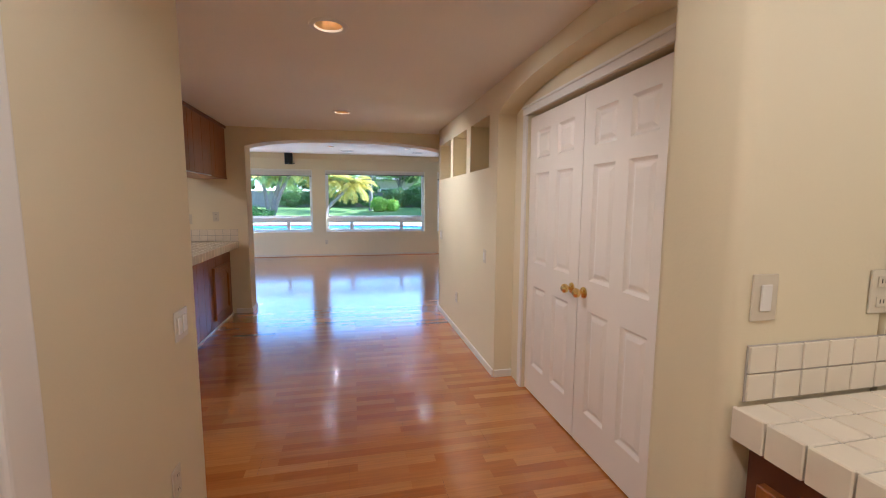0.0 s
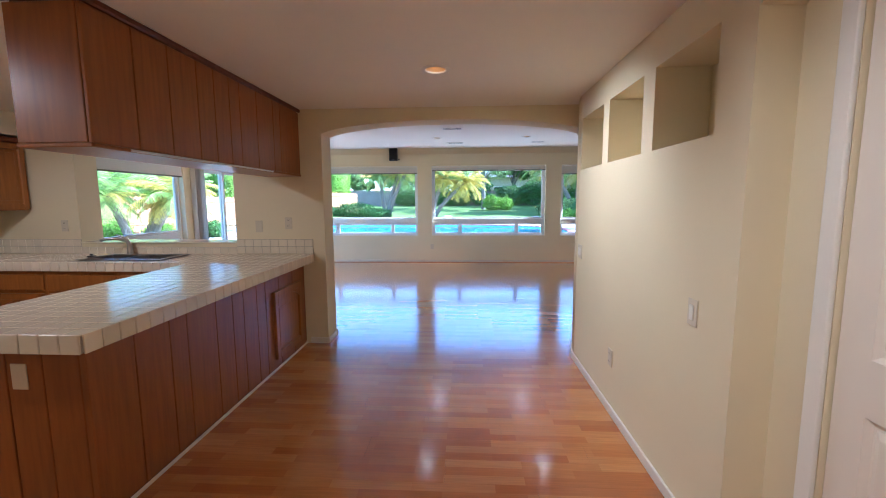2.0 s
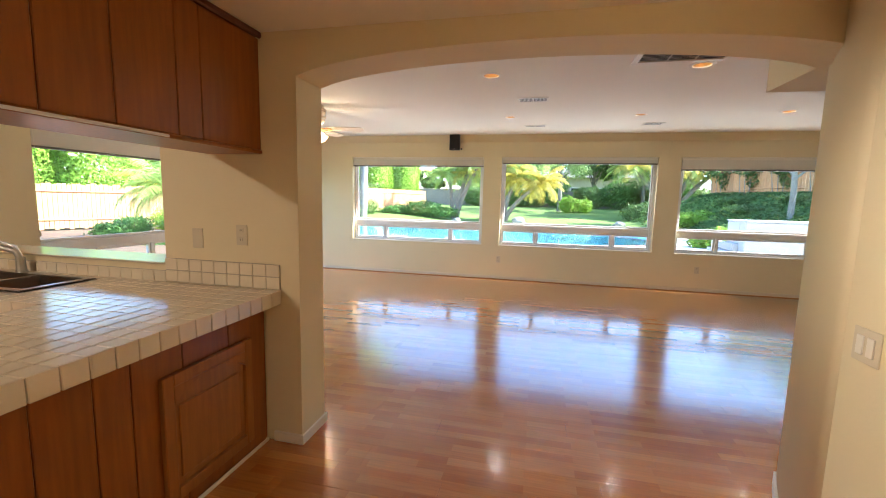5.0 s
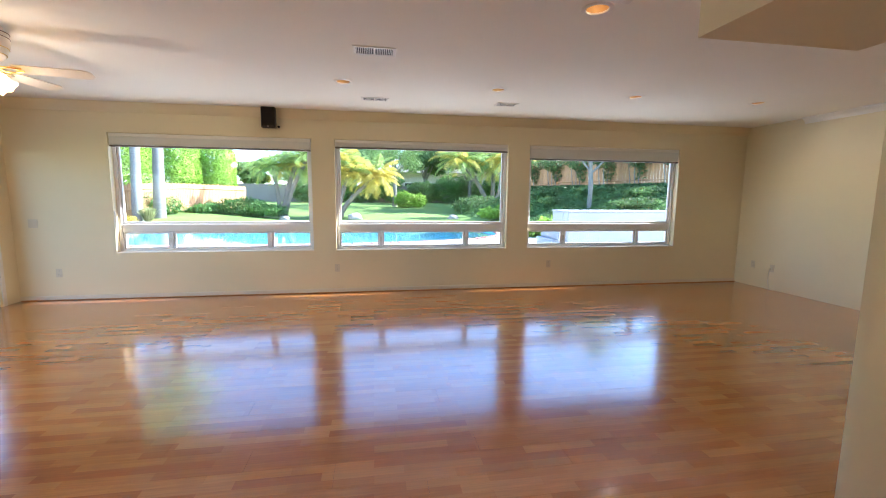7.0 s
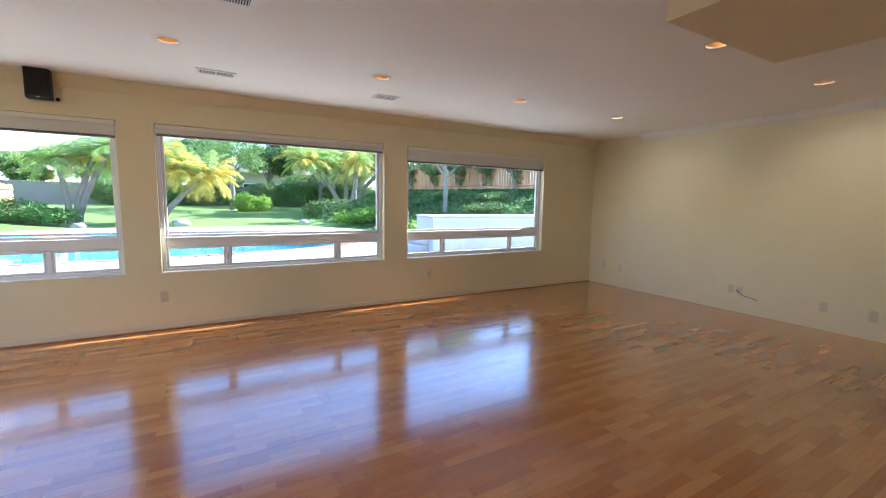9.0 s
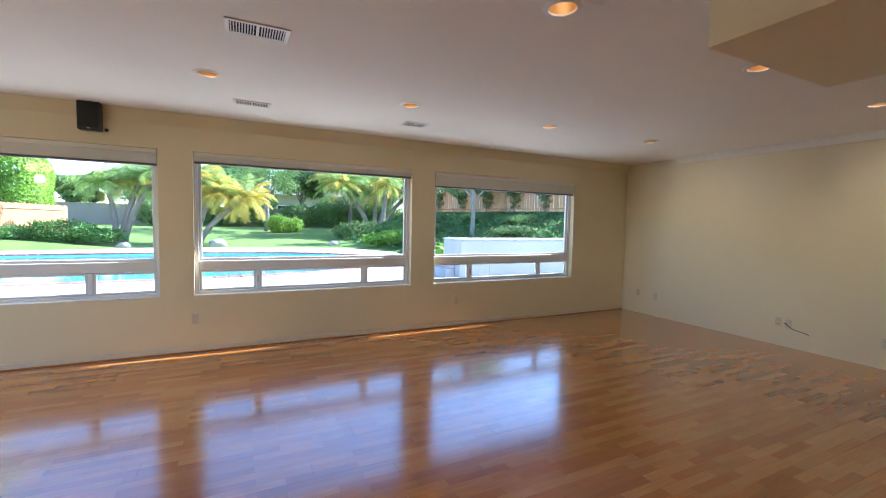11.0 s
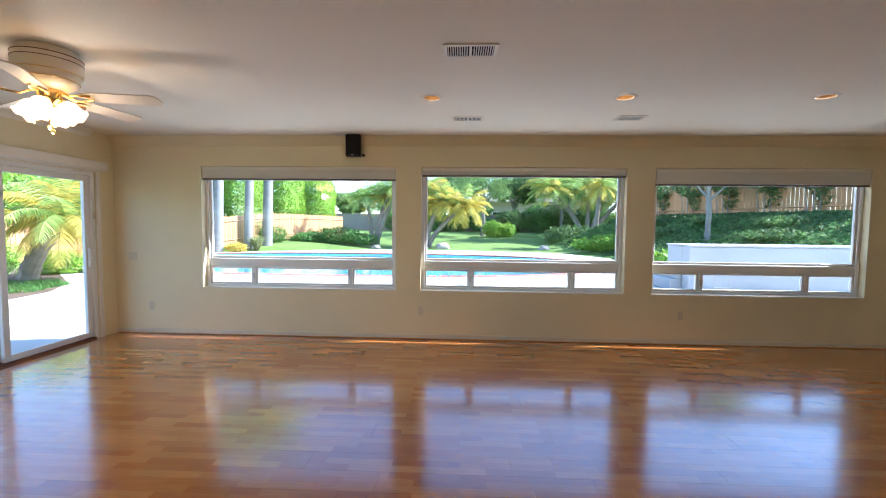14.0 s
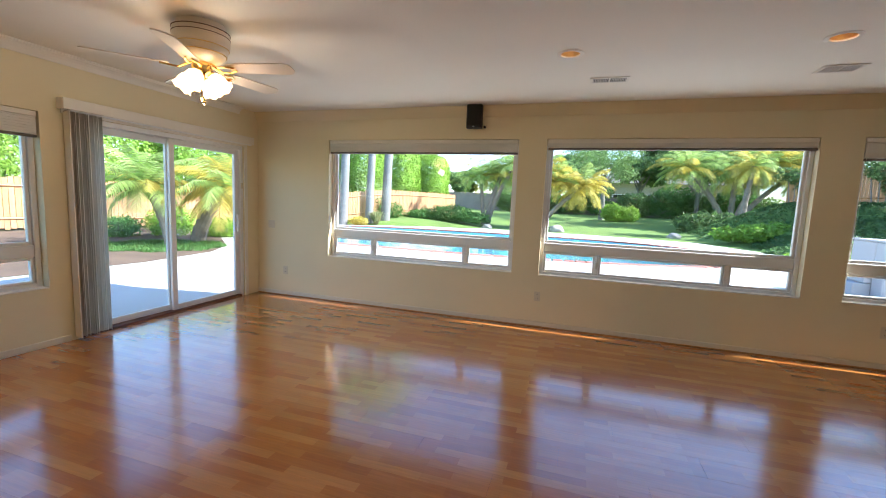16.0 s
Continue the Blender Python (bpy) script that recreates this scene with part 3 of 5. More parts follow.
part("first_vane", box(bmesh.new(), 0.0, 0.088, 0.0, 0.008, 0, 2.09, 0.002), M_WHITE, vb)


# ---- panelled double doors ----
def door_leaf(name, y0, y1, knob_y, label):
    """A six-panel leaf in the plane x = DOOR_X."""
    d = tagged(thing(name, label, "door", pose(DOOR_X + 0.02, y0, 0.012)), kind="structure")
    w, h = y1 - y0, 1.995
    s, t = 0.105, 0.035
    rows = [(0.21, 0.80), (0.97, 1.60), (1.70, 1.89)]
    cw = (w - 3 * s) / 2
    cols = [(s, s + cw), (2 * s + cw, 2 * s + 2 * cw)]
    bm = bmesh.new()
    for a, b in ((0, s), (s + cw, 2 * s + cw), (w - s, w)):
        box(bm, 0, t, a, b, 0, h)
    for a, b in cols:
        z = 0
        for r0, r1 in rows:
            box(bm, 0, t, a, b, z, r0)
            z = r1
        box(bm, 0, t, a, b, z, h)
    bmesh.ops.remove_doubles(bm, verts=bm.verts[:], dist=1e-5)
    part("leaf", bm, M_DOOR, d)
    for a, b in cols:
        for r0, r1 in rows:
            bm = bmesh.new()
            prof = [(0.0, 0.001), (0.010, 0.010), (0.016, 0.014), (0.024, 0.014), (0.044, 0.004), (0.05, 0.003)]
            loops = []
            for inset, x in prof:
                loops.append([bm.verts.new((x, yy, zz)) for yy, zz in ((a + inset, r0 + inset), (b - inset, r0 + inset), (b - inset, r1 - inset), (a + inset, r1 - inset))])
            for p, q in zip(loops, loops[1:]):
                for k in range(4):
                    bm.faces.new((p[k], p[(k + 1) % 4], q[(k + 1) % 4], q[k]))
            bm.faces.new(loops[-1])
            back = [bm.verts.new((t - 0.004, v.co.y, v.co.z)) for v in loops[0]]
            for k in range(4):
                bm.faces.new((loops[0][k], loops[0][(k + 1) % 4], back[(k + 1) % 4], back[k]))
            bm.faces.new(back)
            part("panel", bm, M_DOOR, d)
    m = pose(0, knob_y - y0, 0.895, 0, -90, 0)
    part("door_knob", lathe(bmesh.new(), [(0.0, 0.068), (0.014, 0.067), (0.025, 0.058), (0.028, 0.048), (0.024, 0.036), (0.012, 0.028), (0.010, 0.014), (0.014, 0.010), (0.030, 0.007), (0.033, 0.001)], 24, m), M_BRASS, d, "polished brass knob", True)
    return d


door_leaf("door_2", DOOR_Y0 + 0.004, DOOR_YM - 0.003, DOOR_YM - 0.065, "white six-panel door leaf with brass knob, closed")
door_leaf("door_3", DOOR_YM + 0.003, DOOR_Y1 - 0.004, DOOR_YM + 0.065, "white six-panel door leaf with brass knob, closed")
CW = 0.062
for name, a in (("trim_door_near", (DOOR_X - 0.018, DOOR_X, DOOR_Y0 - CW, DOOR_Y0, 0, 2.03)), ("trim_door_far", (DOOR_X - 0.018, DOOR_X, DOOR_Y1, DOOR_Y1 + CW, 0, 2.03)),
                ("trim_door_head", (DOOR_X - 0.02, DOOR_X, DOOR_Y0 - CW, DOOR_Y1 + CW, 2.03, 2.03 + CW)),
                ("trim_door_head_bead", (DOOR_X - 0.032, DOOR_X - 0.02, DOOR_Y0 - CW, DOOR_Y1 + CW, 2.03 + CW - 0.018, 2.03 + CW))):
    structure(name, box(bmesh.new(), *a, 0.006, 2), M_WHITE, "white painted door casing", "trim")
bm = bmesh.new()
for (ax, ay), (bx, by) in zip(FLARE, FLARE[1:]):
    vs = [bm.verts.new((px + q, py, z)) for z in (0, SK) for (px, py), q in (((ax, ay), -0.014), ((bx, by), -0.014), ((bx, by), 0.0), ((ax, ay), 0.0))]
    for q in ((0, 1, 5, 4), (4, 5, 6, 7), (0, 3, 2, 1)):
        bm.faces.new([vs[i] for i in q])
structure("baseboard_flare", bm, M_WHITE, "white painted skirting board", "baseboard")
structure("trim_entry", box(bmesh.new(), 0.60, 0.622, 1.20, 1.31, 0, 2.1, 0.012, 3), M_WHITE, "white painted door casing", "trim")


# ---- fixtures ----
def recessed_light(x, y, z, lit):
    o = thing("recessed_light", "recessed ceiling light with pale ring and gold reflector", "ceiling light", pose(x, y, z), "recessed ceiling lights")
    part("trim_ring", lathe(bmesh.new(), [(0.070, 0.004), (0.072, -0.006), (0.085, -0.007), (0.098, -0.003), (0.100, 0.0)], 32, None, False), M_WHITE, o, "", True)
    part("reflector", lathe(bmesh.new(), [(0.045, 0.118), (0.062, 0.10), (0.071, 0.05), (0.0725, -0.004)], 32, None, False), M_GOLD, o, "", True)
    part("bulb", lathe(bmesh.new(), [(0.015, 0.1175), (0.030, 0.114), (0.036, 0.108), (0.030, 0.103), (0.001, 0.101)], 20), M_CANBULB, o, "lit reflector bulb", True)
    return o


for cx, cy in LIVING_CANS:
    recessed_light(cx, cy, LIVING_CEIL, True)
for cx, cy in KITCHEN_CANS:
    recessed_light(cx, cy, KITCHEN_CEIL, True)


def vent(x, y, z, w, d, label, slats=12, bank=True):
    """A ceiling register: white frame, dark duct, slats in two banks."""
    v = thing("ceiling_vent", label, "vent", pose(x, y, z), "ceiling vents")
    bm = bmesh.new()
    f = 0.025
    for a in ((-w / 2, -w / 2 + f, -d / 2, d / 2), (w / 2 - f, w / 2, -d / 2, d / 2), (-w / 2 + f, w / 2 - f, -d / 2, -d / 2 + f), (-w / 2 + f, w / 2 - f, d / 2 - f, d / 2)):
        box(bm, *a, -0.008, -0.001, 0.002)
    part("frame", bm, M_WHITE, v)
    part("duct", box(bmesh.new(), -w / 2 + f, w / 2 - f, -d / 2 + f, d / 2 - f, -0.0035, -0.001), M_DARK, v, "dark duct opening")
    if bank:
        part("divider", box(bmesh.new(), -0.008, 0.008, -d / 2 + f, d / 2 - f, -0.008, -0.004), M_WHITE, v)
    for k in range(slats):
        px = -w / 2 + f + (w - 2 * f) * (k + 0.5) / slats
        if bank and abs(px) < 0.012:
            continue
        part("slat", box(bmesh.new(), px - 0.0035, px + 0.0035, -d / 2 + f, d / 2 - f, -0.0075, -0.004), M_GRILLE, v)
    return v


vent(1.14, 8.86, LIVING_CEIL, 0.35, 0.20, "white ceiling register with dark slots", 20)
vent(1.15, 10.57, LIVING_CEIL, 0.33, 0.17, "white ceiling register with dark slots", 20)
vent(2.82, 10.54, LIVING_CEIL, 0.28, 0.2, "white ceiling register with fine slots", 14)

ret = thing("return_grille", "large white ceiling return grille with dark mesh", "vent", pose(2.31, 7.43, LIVING_CEIL))
bm = bmesh.new()
for a in ((-0.36, -0.31, -0.27, 0.27), (0.31, 0.36, -0.27, 0.27), (-0.31, 0.31, -0.27, -0.22), (-0.31, 0.31, 0.22, 0.27)):
    box(bm, *a, -0.014, -0.001, 0.004)
part("frame", bm, M_WHITE, ret)
part("filter", box(bmesh.new(), -0.31, 0.31, -0.22, 0.22, -0.004, -0.001), M_DARK, ret, "dark filter")
for k in range(15):
    yy = -0.205 + 0.41 * k / 14
    part("slat", box(bmesh.new(), -0.31, 0.31, yy - 0.002, yy + 0.002, -0.007, -0.005), M_GRILLE, ret)
for xx in (-0.1, 0.1):
    part("stay", box(bmesh.new(), xx - 0.006, xx + 0.006, -0.22, 0.22, -0.015, -0.0125), M_GRILLE, ret)


def plate(m, label, kind="outlet", w=0.072, h=0.116):
    """A cover plate on a wall; local y is out of the wall, x along, z up."""
    o = thing({"outlet": "outlet", "switch": "light_switch", "blank": "wall_plate"}[kind], label, {"outlet": "outlet", "switch": "light switch", "blank": "wall plate"}[kind], m)
    part("cover_plate", box(bmesh.new(), -w / 2, w / 2, 0.0, 0.006, -h / 2, h / 2, 0.0025, 2), M_PLATE, o)
    if kind == "outlet":
        for s in (-1, 1):
            part("socket", box(bmesh.new(), -0.017, 0.017, 0.0062, 0.009, s * 0.027 - 0.014, s * 0.027 + 0.014, 0.0012), M_PLATE, o)
            for q in (-0.006, 0.006):
                part("slot", box(bmesh.new(), q - 0.0012, q + 0.0012, 0.0092, 0.0097, s * 0.027 - 0.004, s * 0.027 + 0.007), M_DARK, o)
    elif kind == "switch":
        n = max(1, int(round(w / 0.06)) - (0 if w > 0.1 else 0))
        n = 2 if w > 0.1 else 1
        for k in range(n):
            c = (k - (n - 1) / 2) * 0.046
            part("rocker", box(bmesh.new(), c - 0.016, c + 0.016, 0.0062, 0.011, -0.033, 0.033, 0.002), M_WHITE, o)
    return o


N_IN, E_IN, W_IN, X_IN = 180, 90, -90, 90
for x in (-3.03, 0.58, 3.88):
    plate(pose(x, YN - 0.0005, 0.37, 0, 0, 180), "almond wall outlet above the skirting")
plate(pose(-3.27, YN - 0.0005, 1.03, 0, 0, 180), "almond blank wall plate beside the patio door", "blank", 0.11, 0.11)
for y, z in ((11.10, 0.36), (8.97, 0.31), (7.96, 0.28), (7.53, 0.27)):
    plate(pose(XE - 0.0005, y, z, 0, 0, 90), "almond wall outlet near the floor")
for y, z, ln in ((10.76, 0.34, 0.4), (8.86, 0.30, 0.22)):
    o = plate(pose(XE - 0.0005, y, z, 0, 0, 90), "almond wall plate with a loose cable", "blank")
    sgn = -1
    pts = [(0, 0.006, 0), (0.01, 0.03, -0.01), (sgn * -0.02, 0.035, -0.08), (0.03, 0.03, -0.2), (0.0, 0.03, -z + 0.008), (sgn * 0.1, 0.05, -z + 0.006)] if ln > 0.3 else [(0, 0.006, 0), (0.03, 0.04, 0.01), (-0.08, 0.06, -0.05), (-0.2, 0.05, -0.07), (-0.24, 0.04, -0.09)]
    part("cable", tube(bmesh.new(), pts, 0.004, 6), M_WHITE if ln > 0.3 else M_BLACK, o, "loose dangling cable")
plate(pose(XR - 0.0005, 3.66, 0.955, 0, 0, 90), "almond rocker switch on the passage wall", "switch")
plate(pose(XR - 0.0005, 5.44, 1.0, 0, 0, 90), "almond double rocker switch", "switch", 0.118)
plate(pose(XR - 0.0005, 4.62, 0.38, 0, 0, 90), "almond wall outlet near the floor")
plate(pose(0.6005, 2.06, 0.935, 0, 0, -90), "almond double rocker switch beside the wall end", "switch", 0.118)
plate(pose(0.6005, 1.93, 0.37, 0, 0, -90), "almond wall outlet near the floor")
plate(pose(-0.38, YA - 0.0005, 1.22, 0, 0, 180), "almond wall outlet above the tiles")
plate(pose(-0.68, YA - 0.0005, 1.19, 0, 0, 180), "cream blank wall plate above the tiles", "blank")
plate(pose(2.235, 1.1295, 1.18, 0, 0, 180), "almond rocker switch above the desk counter", "switch", 0.075)
plate(pose(2.61, 1.1295, 1.18, 0, 0, 180), "almond wall outlet above the desk counter")
plate(pose(-2.72, YA - 0.0005, 1.20, 0, 0, 180), "almond wall outlet beside the pass-through")
plate(pose(XW + 0.0005, 5.2, 1.17, 0, 0, -90), "almond wall outlet above the tiles")

nv = thing("niche_vent", "small dark louvred vent in a wall niche", "vent", pose(XR + 0.279, 4.755, 1.965, 0, 0, 90))
part("frame", bars(bmesh.new(), -0.075, 0.075, 0, 0.14, 0.012, 0.0, 0.008), M_GRILLE, nv)
part("duct", box(bmesh.new(), -0.063, 0.063, 0.001, 0.003, 0.012, 0.128), M_DARK, nv, "dark duct opening")
for k in range(5):
    part("slat", box(bmesh.new(), -0.063, 0.063, 0.003, 0.007, 0.024 + 0.021 * k, 0.030 + 0.021 * k), M_BLACK, nv)

# loudspeaker on the window wall
spk = thing("loudspeaker", "small black loudspeaker on a wall bracket", "loudspeaker", pose(-0.275, YN - 0.004, 2.335, 0, 0, 180))
bm = box(bmesh.new(), -0.092, 0.092, 0.045, 0.135, 0, 0.275, 0.012, 3)
part("cabinet", bm, M_BLACK, spk)
part("grille", box(bmesh.new(), -0.08, 0.08, 0.1355, 0.141, 0.03, 0.262, 0.003), M_DARK, spk, "black cloth grille")
part("badge", box(bmesh.new(), -0.014, 0.014, 0.1412, 0.1425, 0.012, 0.02), M_STEEL, spk)
part("bracket", box(bmesh.new(), -0.02, 0.02, 0.0, 0.045, 0.1, 0.18, 0.004), M_BLACK, spk)
part("wall_cup", tube(bmesh.new(), [(-0.11, 0.0, 0.03), (-0.11, 0.02, 0.03)], 0.016, 10), M_BLACK, spk)

# ceiling fan
fan = thing("ceiling_fan", "cream five-blade ceiling fan with lit tulip glass shades", "ceiling fan", pose(*FAN, LIVING_CEIL - 0.051))
part("mounting_plate", lathe(bmesh.new(), [(0.15, 0.05), (0.155, 0.046), (0.155, 0.001), (0.15, 0.0005)], 36), M_FAN, fan, "", True)
part("motor_housing", lathe(bmesh.new(), [(0.172, 0.0), (0.180, -0.004), (0.182, -0.05), (0.180, -0.092), (0.172, -0.104), (0.168, -0.118), (0.162, -0.14), (0.145, -0.168), (0.118, -0.19), (0.07, -0.205)], 44), M_FAN, fan, "", True)
# Topmost band is coloured dark for the shadowed gap above the housing
for z, r in ((-0.002, 0.184), (-0.034, 0.1835), (-0.104, 0.175), (-0.150, 0.160)):
    part("gold_band", lathe(bmesh.new(), [(r - 0.006, z + 0.003), (r, z + 0.002), (r, z - 0.002), (r - 0.006, z - 0.003)], 44, None, False), M_BRASS if z < -0.05 else M_DARKWOOD, fan, "thin motor band, the top one a painted shadow line", True)
part("switch_housing", lathe(bmesh.new(), [(0.055, -0.205), (0.066, -0.235), (0.064, -0.285), (0.045, -0.31), (0.02, -0.325)], 28), M_BRASS, fan, "brass light kit", True)
for k in range(5):
    a = radians(12 + 72 * k)
    rot = Matrix.Rotation(a, 4, "Z")
    tilt = rot @ Matrix.Translation((0, 0, -0.245)) @ Matrix.Rotation(radians(-12), 4, "X")
    bm = bmesh.new()
    out = [(0.20, -0.050), (0.27, -0.060), (0.62, -0.070), (0.65, -0.058), (0.668, -0.03), (0.668, 0.03), (0.65, 0.058), (0.62, 0.070), (0.27, 0.060), (0.20, 0.050)]
    f = bm.faces.new([bm.verts.new((px, py, 0)) for px, py in out])
    r = bmesh.ops.extrude_face_region(bm, geom=[f])
    bmesh.ops.translate(bm, vec=(0, 0, 0.007), verts=[v for v in r["geom"] if isinstance(v, bmesh.types.BMVert)])
    bmesh.ops.transform(bm, matrix=tilt, verts=bm.verts[:])
    part("blade", bm, M_FAN, fan)
    bm = bmesh.new()
    for s in (-1, 1):
        tube(bm, [tilt @ Vector(p) for p in ((0.07, s * 0.012, 0.03), (0.14, s * 0.035, -0.012), (0.20, s * 0.038, -0.009), (0.25, s * 0.018, -0.006))], 0.007, 6)
    part("blade_iron", bm, M_BRASS, fan, "brass blade bracket")
for k in range(4):
    a = radians(20 + 90 * k)
    rot = Matrix.Rotation(a, 4, "Z") @ Matrix.Translation((0.06, 0, -0.285)) @ Matrix.Rotation(radians(-42), 4, "Y")
    part("lamp_arm", tube(bmesh.new(), [rot @ Vector(p) for p in ((-0.02, 0, 0.03), (0, 0, 0.0), (0, 0, -0.025))], 0.014, 8), M_BRASS, fan)
    bm = bmesh.new()
    lathe(bm, [(0.022, -0.012), (0.040, -0.022), (0.055, -0.045), (0.060, -0.075), (0.058, -0.10), (0.062, -0.118), (0.069, -0.132)], 24, rot, False)
    for i, v in enumerate(bm.verts):
        if i >= 24 * 6:
            v.co.z += 0.008 * math.cos(6 * 2 * math.pi * i / 24)
    part("glass_shade", bm, M_BULB, fan, "lit frosted tulip glass shade", True)
for px, py, ln in ((0.015, 0.0, 0.14), (-0.02, 0.01, 0.11)):
    part("pull_chain", tube(bmesh.new(), [(px, py, -0.325), (px, py, -0.325 - ln)], 0.0022, 5), M_BRASS, fan)
    part("chain_fob", lathe(bmesh.new(), [(0.003, -0.325 - ln), (0.011, -0.333 - ln), (0.012, -0.345 - ln), (0.003, -0.357 - ln)], 10, Matrix.Translation((px, py, 0))), M_BRASS, fan)
fan_lamp = bpy.data.lights.new("fan_lamp", "POINT")
fan_lamp.energy, fan_lamp.color, fan_lamp.shadow_soft_size = FAN_WATT * 3, WARM, 0.06
new("fan_lamp", fan_lamp).location = (FAN[0], FAN[1], LIVING_CEIL - 0.58)

# ---- kitchen ----
CT = 0.914
TILE, SPLASH_H = 0.085, 0.072


def tile_mesh(w, d, h):
    return mesh_of("tile", box(bmesh.new(), -w / 2, w / 2, -d / 2, d / 2, -h, 0, 0.003), M_TILE)


T_TOP = tile_mesh(TILE - 0.004, TILE - 0.004, 0.008)


def tiled_counter(name, x0, x1, y0, y1, edges, label, notch=None):
    """A worktop of glazed tiles. edges: sides with upright edge tiles, of 'x0 x1 y0 y1'. notch: a cut-out left without tiles."""
    c = thing(name, label, "countertop", pose(x0, y0, CT))
    w, d = x1 - x0, y1 - y0
    bm = bmesh.new()
    if notch:
        na, nb, nc, nd = notch[0] - x0, notch[1] - x0, notch[2] - y0, notch[3] - y0
        for a in ((0, na, 0, d), (nb, w, 0, d), (na, nb, 0, nc), (na, nb, nd, d)):
            box(bm, *a, -0.075, -0.005)
    else:
        box(bm, 0, w, 0, d, -0.075, -0.005)
    part("grout_bed", bm, M_GROUT, c, "grey grout bed")
    nx, ny = max(1, round(w / TILE)), max(1, round(d / TILE))
    sx, sy = w / nx, d / ny
    me = tile_mesh(sx - 0.004, sy - 0.004, 0.008)
    for i in range(nx):
        for j in range(ny):
            px, py = (i + 0.5) * sx, (j + 0.5) * sy
            if notch and na - 0.03 < px < nb + 0.03 and nc - 0.03 < py < nd + 0.03:
                continue
            piece("tile", me, c, px, py, 0.0)
    for e in edges:
        if e in ("x0", "x1"):
            m2 = mesh_of("edge_tile", box(bmesh.new(), -0.006, 0.006, -sy / 2 + 0.002, sy / 2 - 0.002, -0.078, 0.004, 0.003), M_TILE)
            for j in range(ny):
                piece("edge_tile", m2, c, -0.006 if e == "x0" else w + 0.006, (j + 0.5) * sy, 0.0)
        else:
            m2 = mesh_of("edge_tile", box(bmesh.new(), -sx / 2 + 0.002, sx / 2 - 0.002, -0.006, 0.006, -0.078, 0.004, 0.003), M_TILE)
            for i in range(nx):
                piece("edge_tile", m2, c, (i + 0.5) * sx, -0.006 if e == "y0" else d + 0.006, 0.0)
    return c


def splash(name, axis, a0, a1, b, out, z0, rows, label):
    """Backsplash tiles on a wall at b, facing out (+1 or -1)."""
    s = thing(name, label, "backsplash", pose(0, 0, 0))
    bm = bmesh.new()
    hgt = rows * SPLASH_H
    lo, hi = sorted((b + out * 0.001, b + out * 0.006))
    if axis == "x":
        box(bm, a0, a1, lo, hi, z0, z0 + hgt)
    else:
        box(bm, lo, hi, a0, a1, z0, z0 + hgt)
    part("grout_bed", bm, M_GROUT, s, "grey grout bed")
    n = max(1, round((a1 - a0) / TILE))
    st = (a1 - a0) / n
    bm = bmesh.new()
    if axis == "x":
        box(bm, -st / 2 + 0.002, st / 2 - 0.002, -0.004, 0.004, 0.002, SPLASH_H - 0.002, 0.002)
    else:
        box(bm, -0.004, 0.004, -st / 2 + 0.002, st / 2 - 0.002, 0.002, SPLASH_H - 0.002, 0.002)
    me = mesh_of("tile", bm, M_TILE)
    for r in range(rows):
        for k in range(n):
            a = a0 + (k + 0.5) * st
            if axis == "x":
                piece("tile", me, s, a, b + out * 0.007, z0 + r * SPLASH_H)
            else:
                piece("tile", me, s, b + out * 0.007, a, z0 + r * SPLASH_H)
    return s


PX0, PX1, PY0 = -1.00, -0.145, 3.375
tiled_counter("peninsula_counter", PX0, PX1, PY0, YA - 0.004, ("x1", "y0"), "cream glazed tile peninsula counter with grey grout")
SINK = (-2.15, -1.38, 5.42, 5.78)
tiled_counter("sink_counter", -2.86, PX0 - 0.002, 5.27, YA - 0.004, ("y0",), "cream glazed tile counter around the sink", SINK)
tiled_counter("range_counter", XW + 0.004, -2.862, 2.6, YA - 0.004, ("x1",), "cream glazed tile counter under the range hood")
splash("sink_backsplash", "x", XW + 0.01, PASS[0], YA, -1, CT + 0.003, 2, "cream glazed tile backsplash with grey grout")
splash("pass_through_backsplash", "x", PASS[0], PASS[1], YA, -1, CT - 0.004, 1, "cream tile upstand under the pass-through")
splash("peninsula_backsplash", "x", PASS[1], -0.14, YA, -1, CT + 0.003, 2, "cream glazed tile backsplash with grey grout")
splash("range_backsplash", "y", 2.6, YA - 0.012, XW, 1, CT + 0.003, 2, "cream glazed tile backsplash with grey grout")
structure("trim_pass_sill", box(bmesh.new(), PASS[0] + 0.001, PASS[1] - 0.001, YA - 0.02, YS + 0.01, PASS[2] + 0.001, PASS[2] + 0.014, 0.004), M_TILE, "pale pass-through sill", "sill")

pen = thing("peninsula_cabinet", "cherry-stained wooden peninsula base with vertical boards", "cabinet", pose(0, 0, 0))
part("body", box(bmesh.new(), -0.96, -0.262, 3.50, YA - 0.01, 0.0, CT - 0.08), M_DARKWOOD, pen)
bx = [3.50]
rw = random.Random(5)
while bx[-1] < YA - 0.25:
    bx.append(bx[-1] + rw.choice((0.14, 0.19, 0.24, 0.28)))
bx[-1] = YA - 0.012
for a, b in zip(bx, bx[1:]):
    part("board", box(bmesh.new(), -0.260, -0.242, a + 0.002, b - 0.002, 0.02, CT - 0.082, 0.003), M_CHERRY, pen)
for k in range(4):
    a = -0.955 + 0.17 * k
    part("board", box(bmesh.new(), a + 0.002, a + 0.168, 3.482, 3.498, 0.02, CT - 0.082, 0.003), M_CHERRY, pen)
part("corner_post", box(bmesh.new(), -0.272, -0.238, 3.478, 3.51, 0.0, CT - 0.082, 0.004), M_CHERRY, pen)
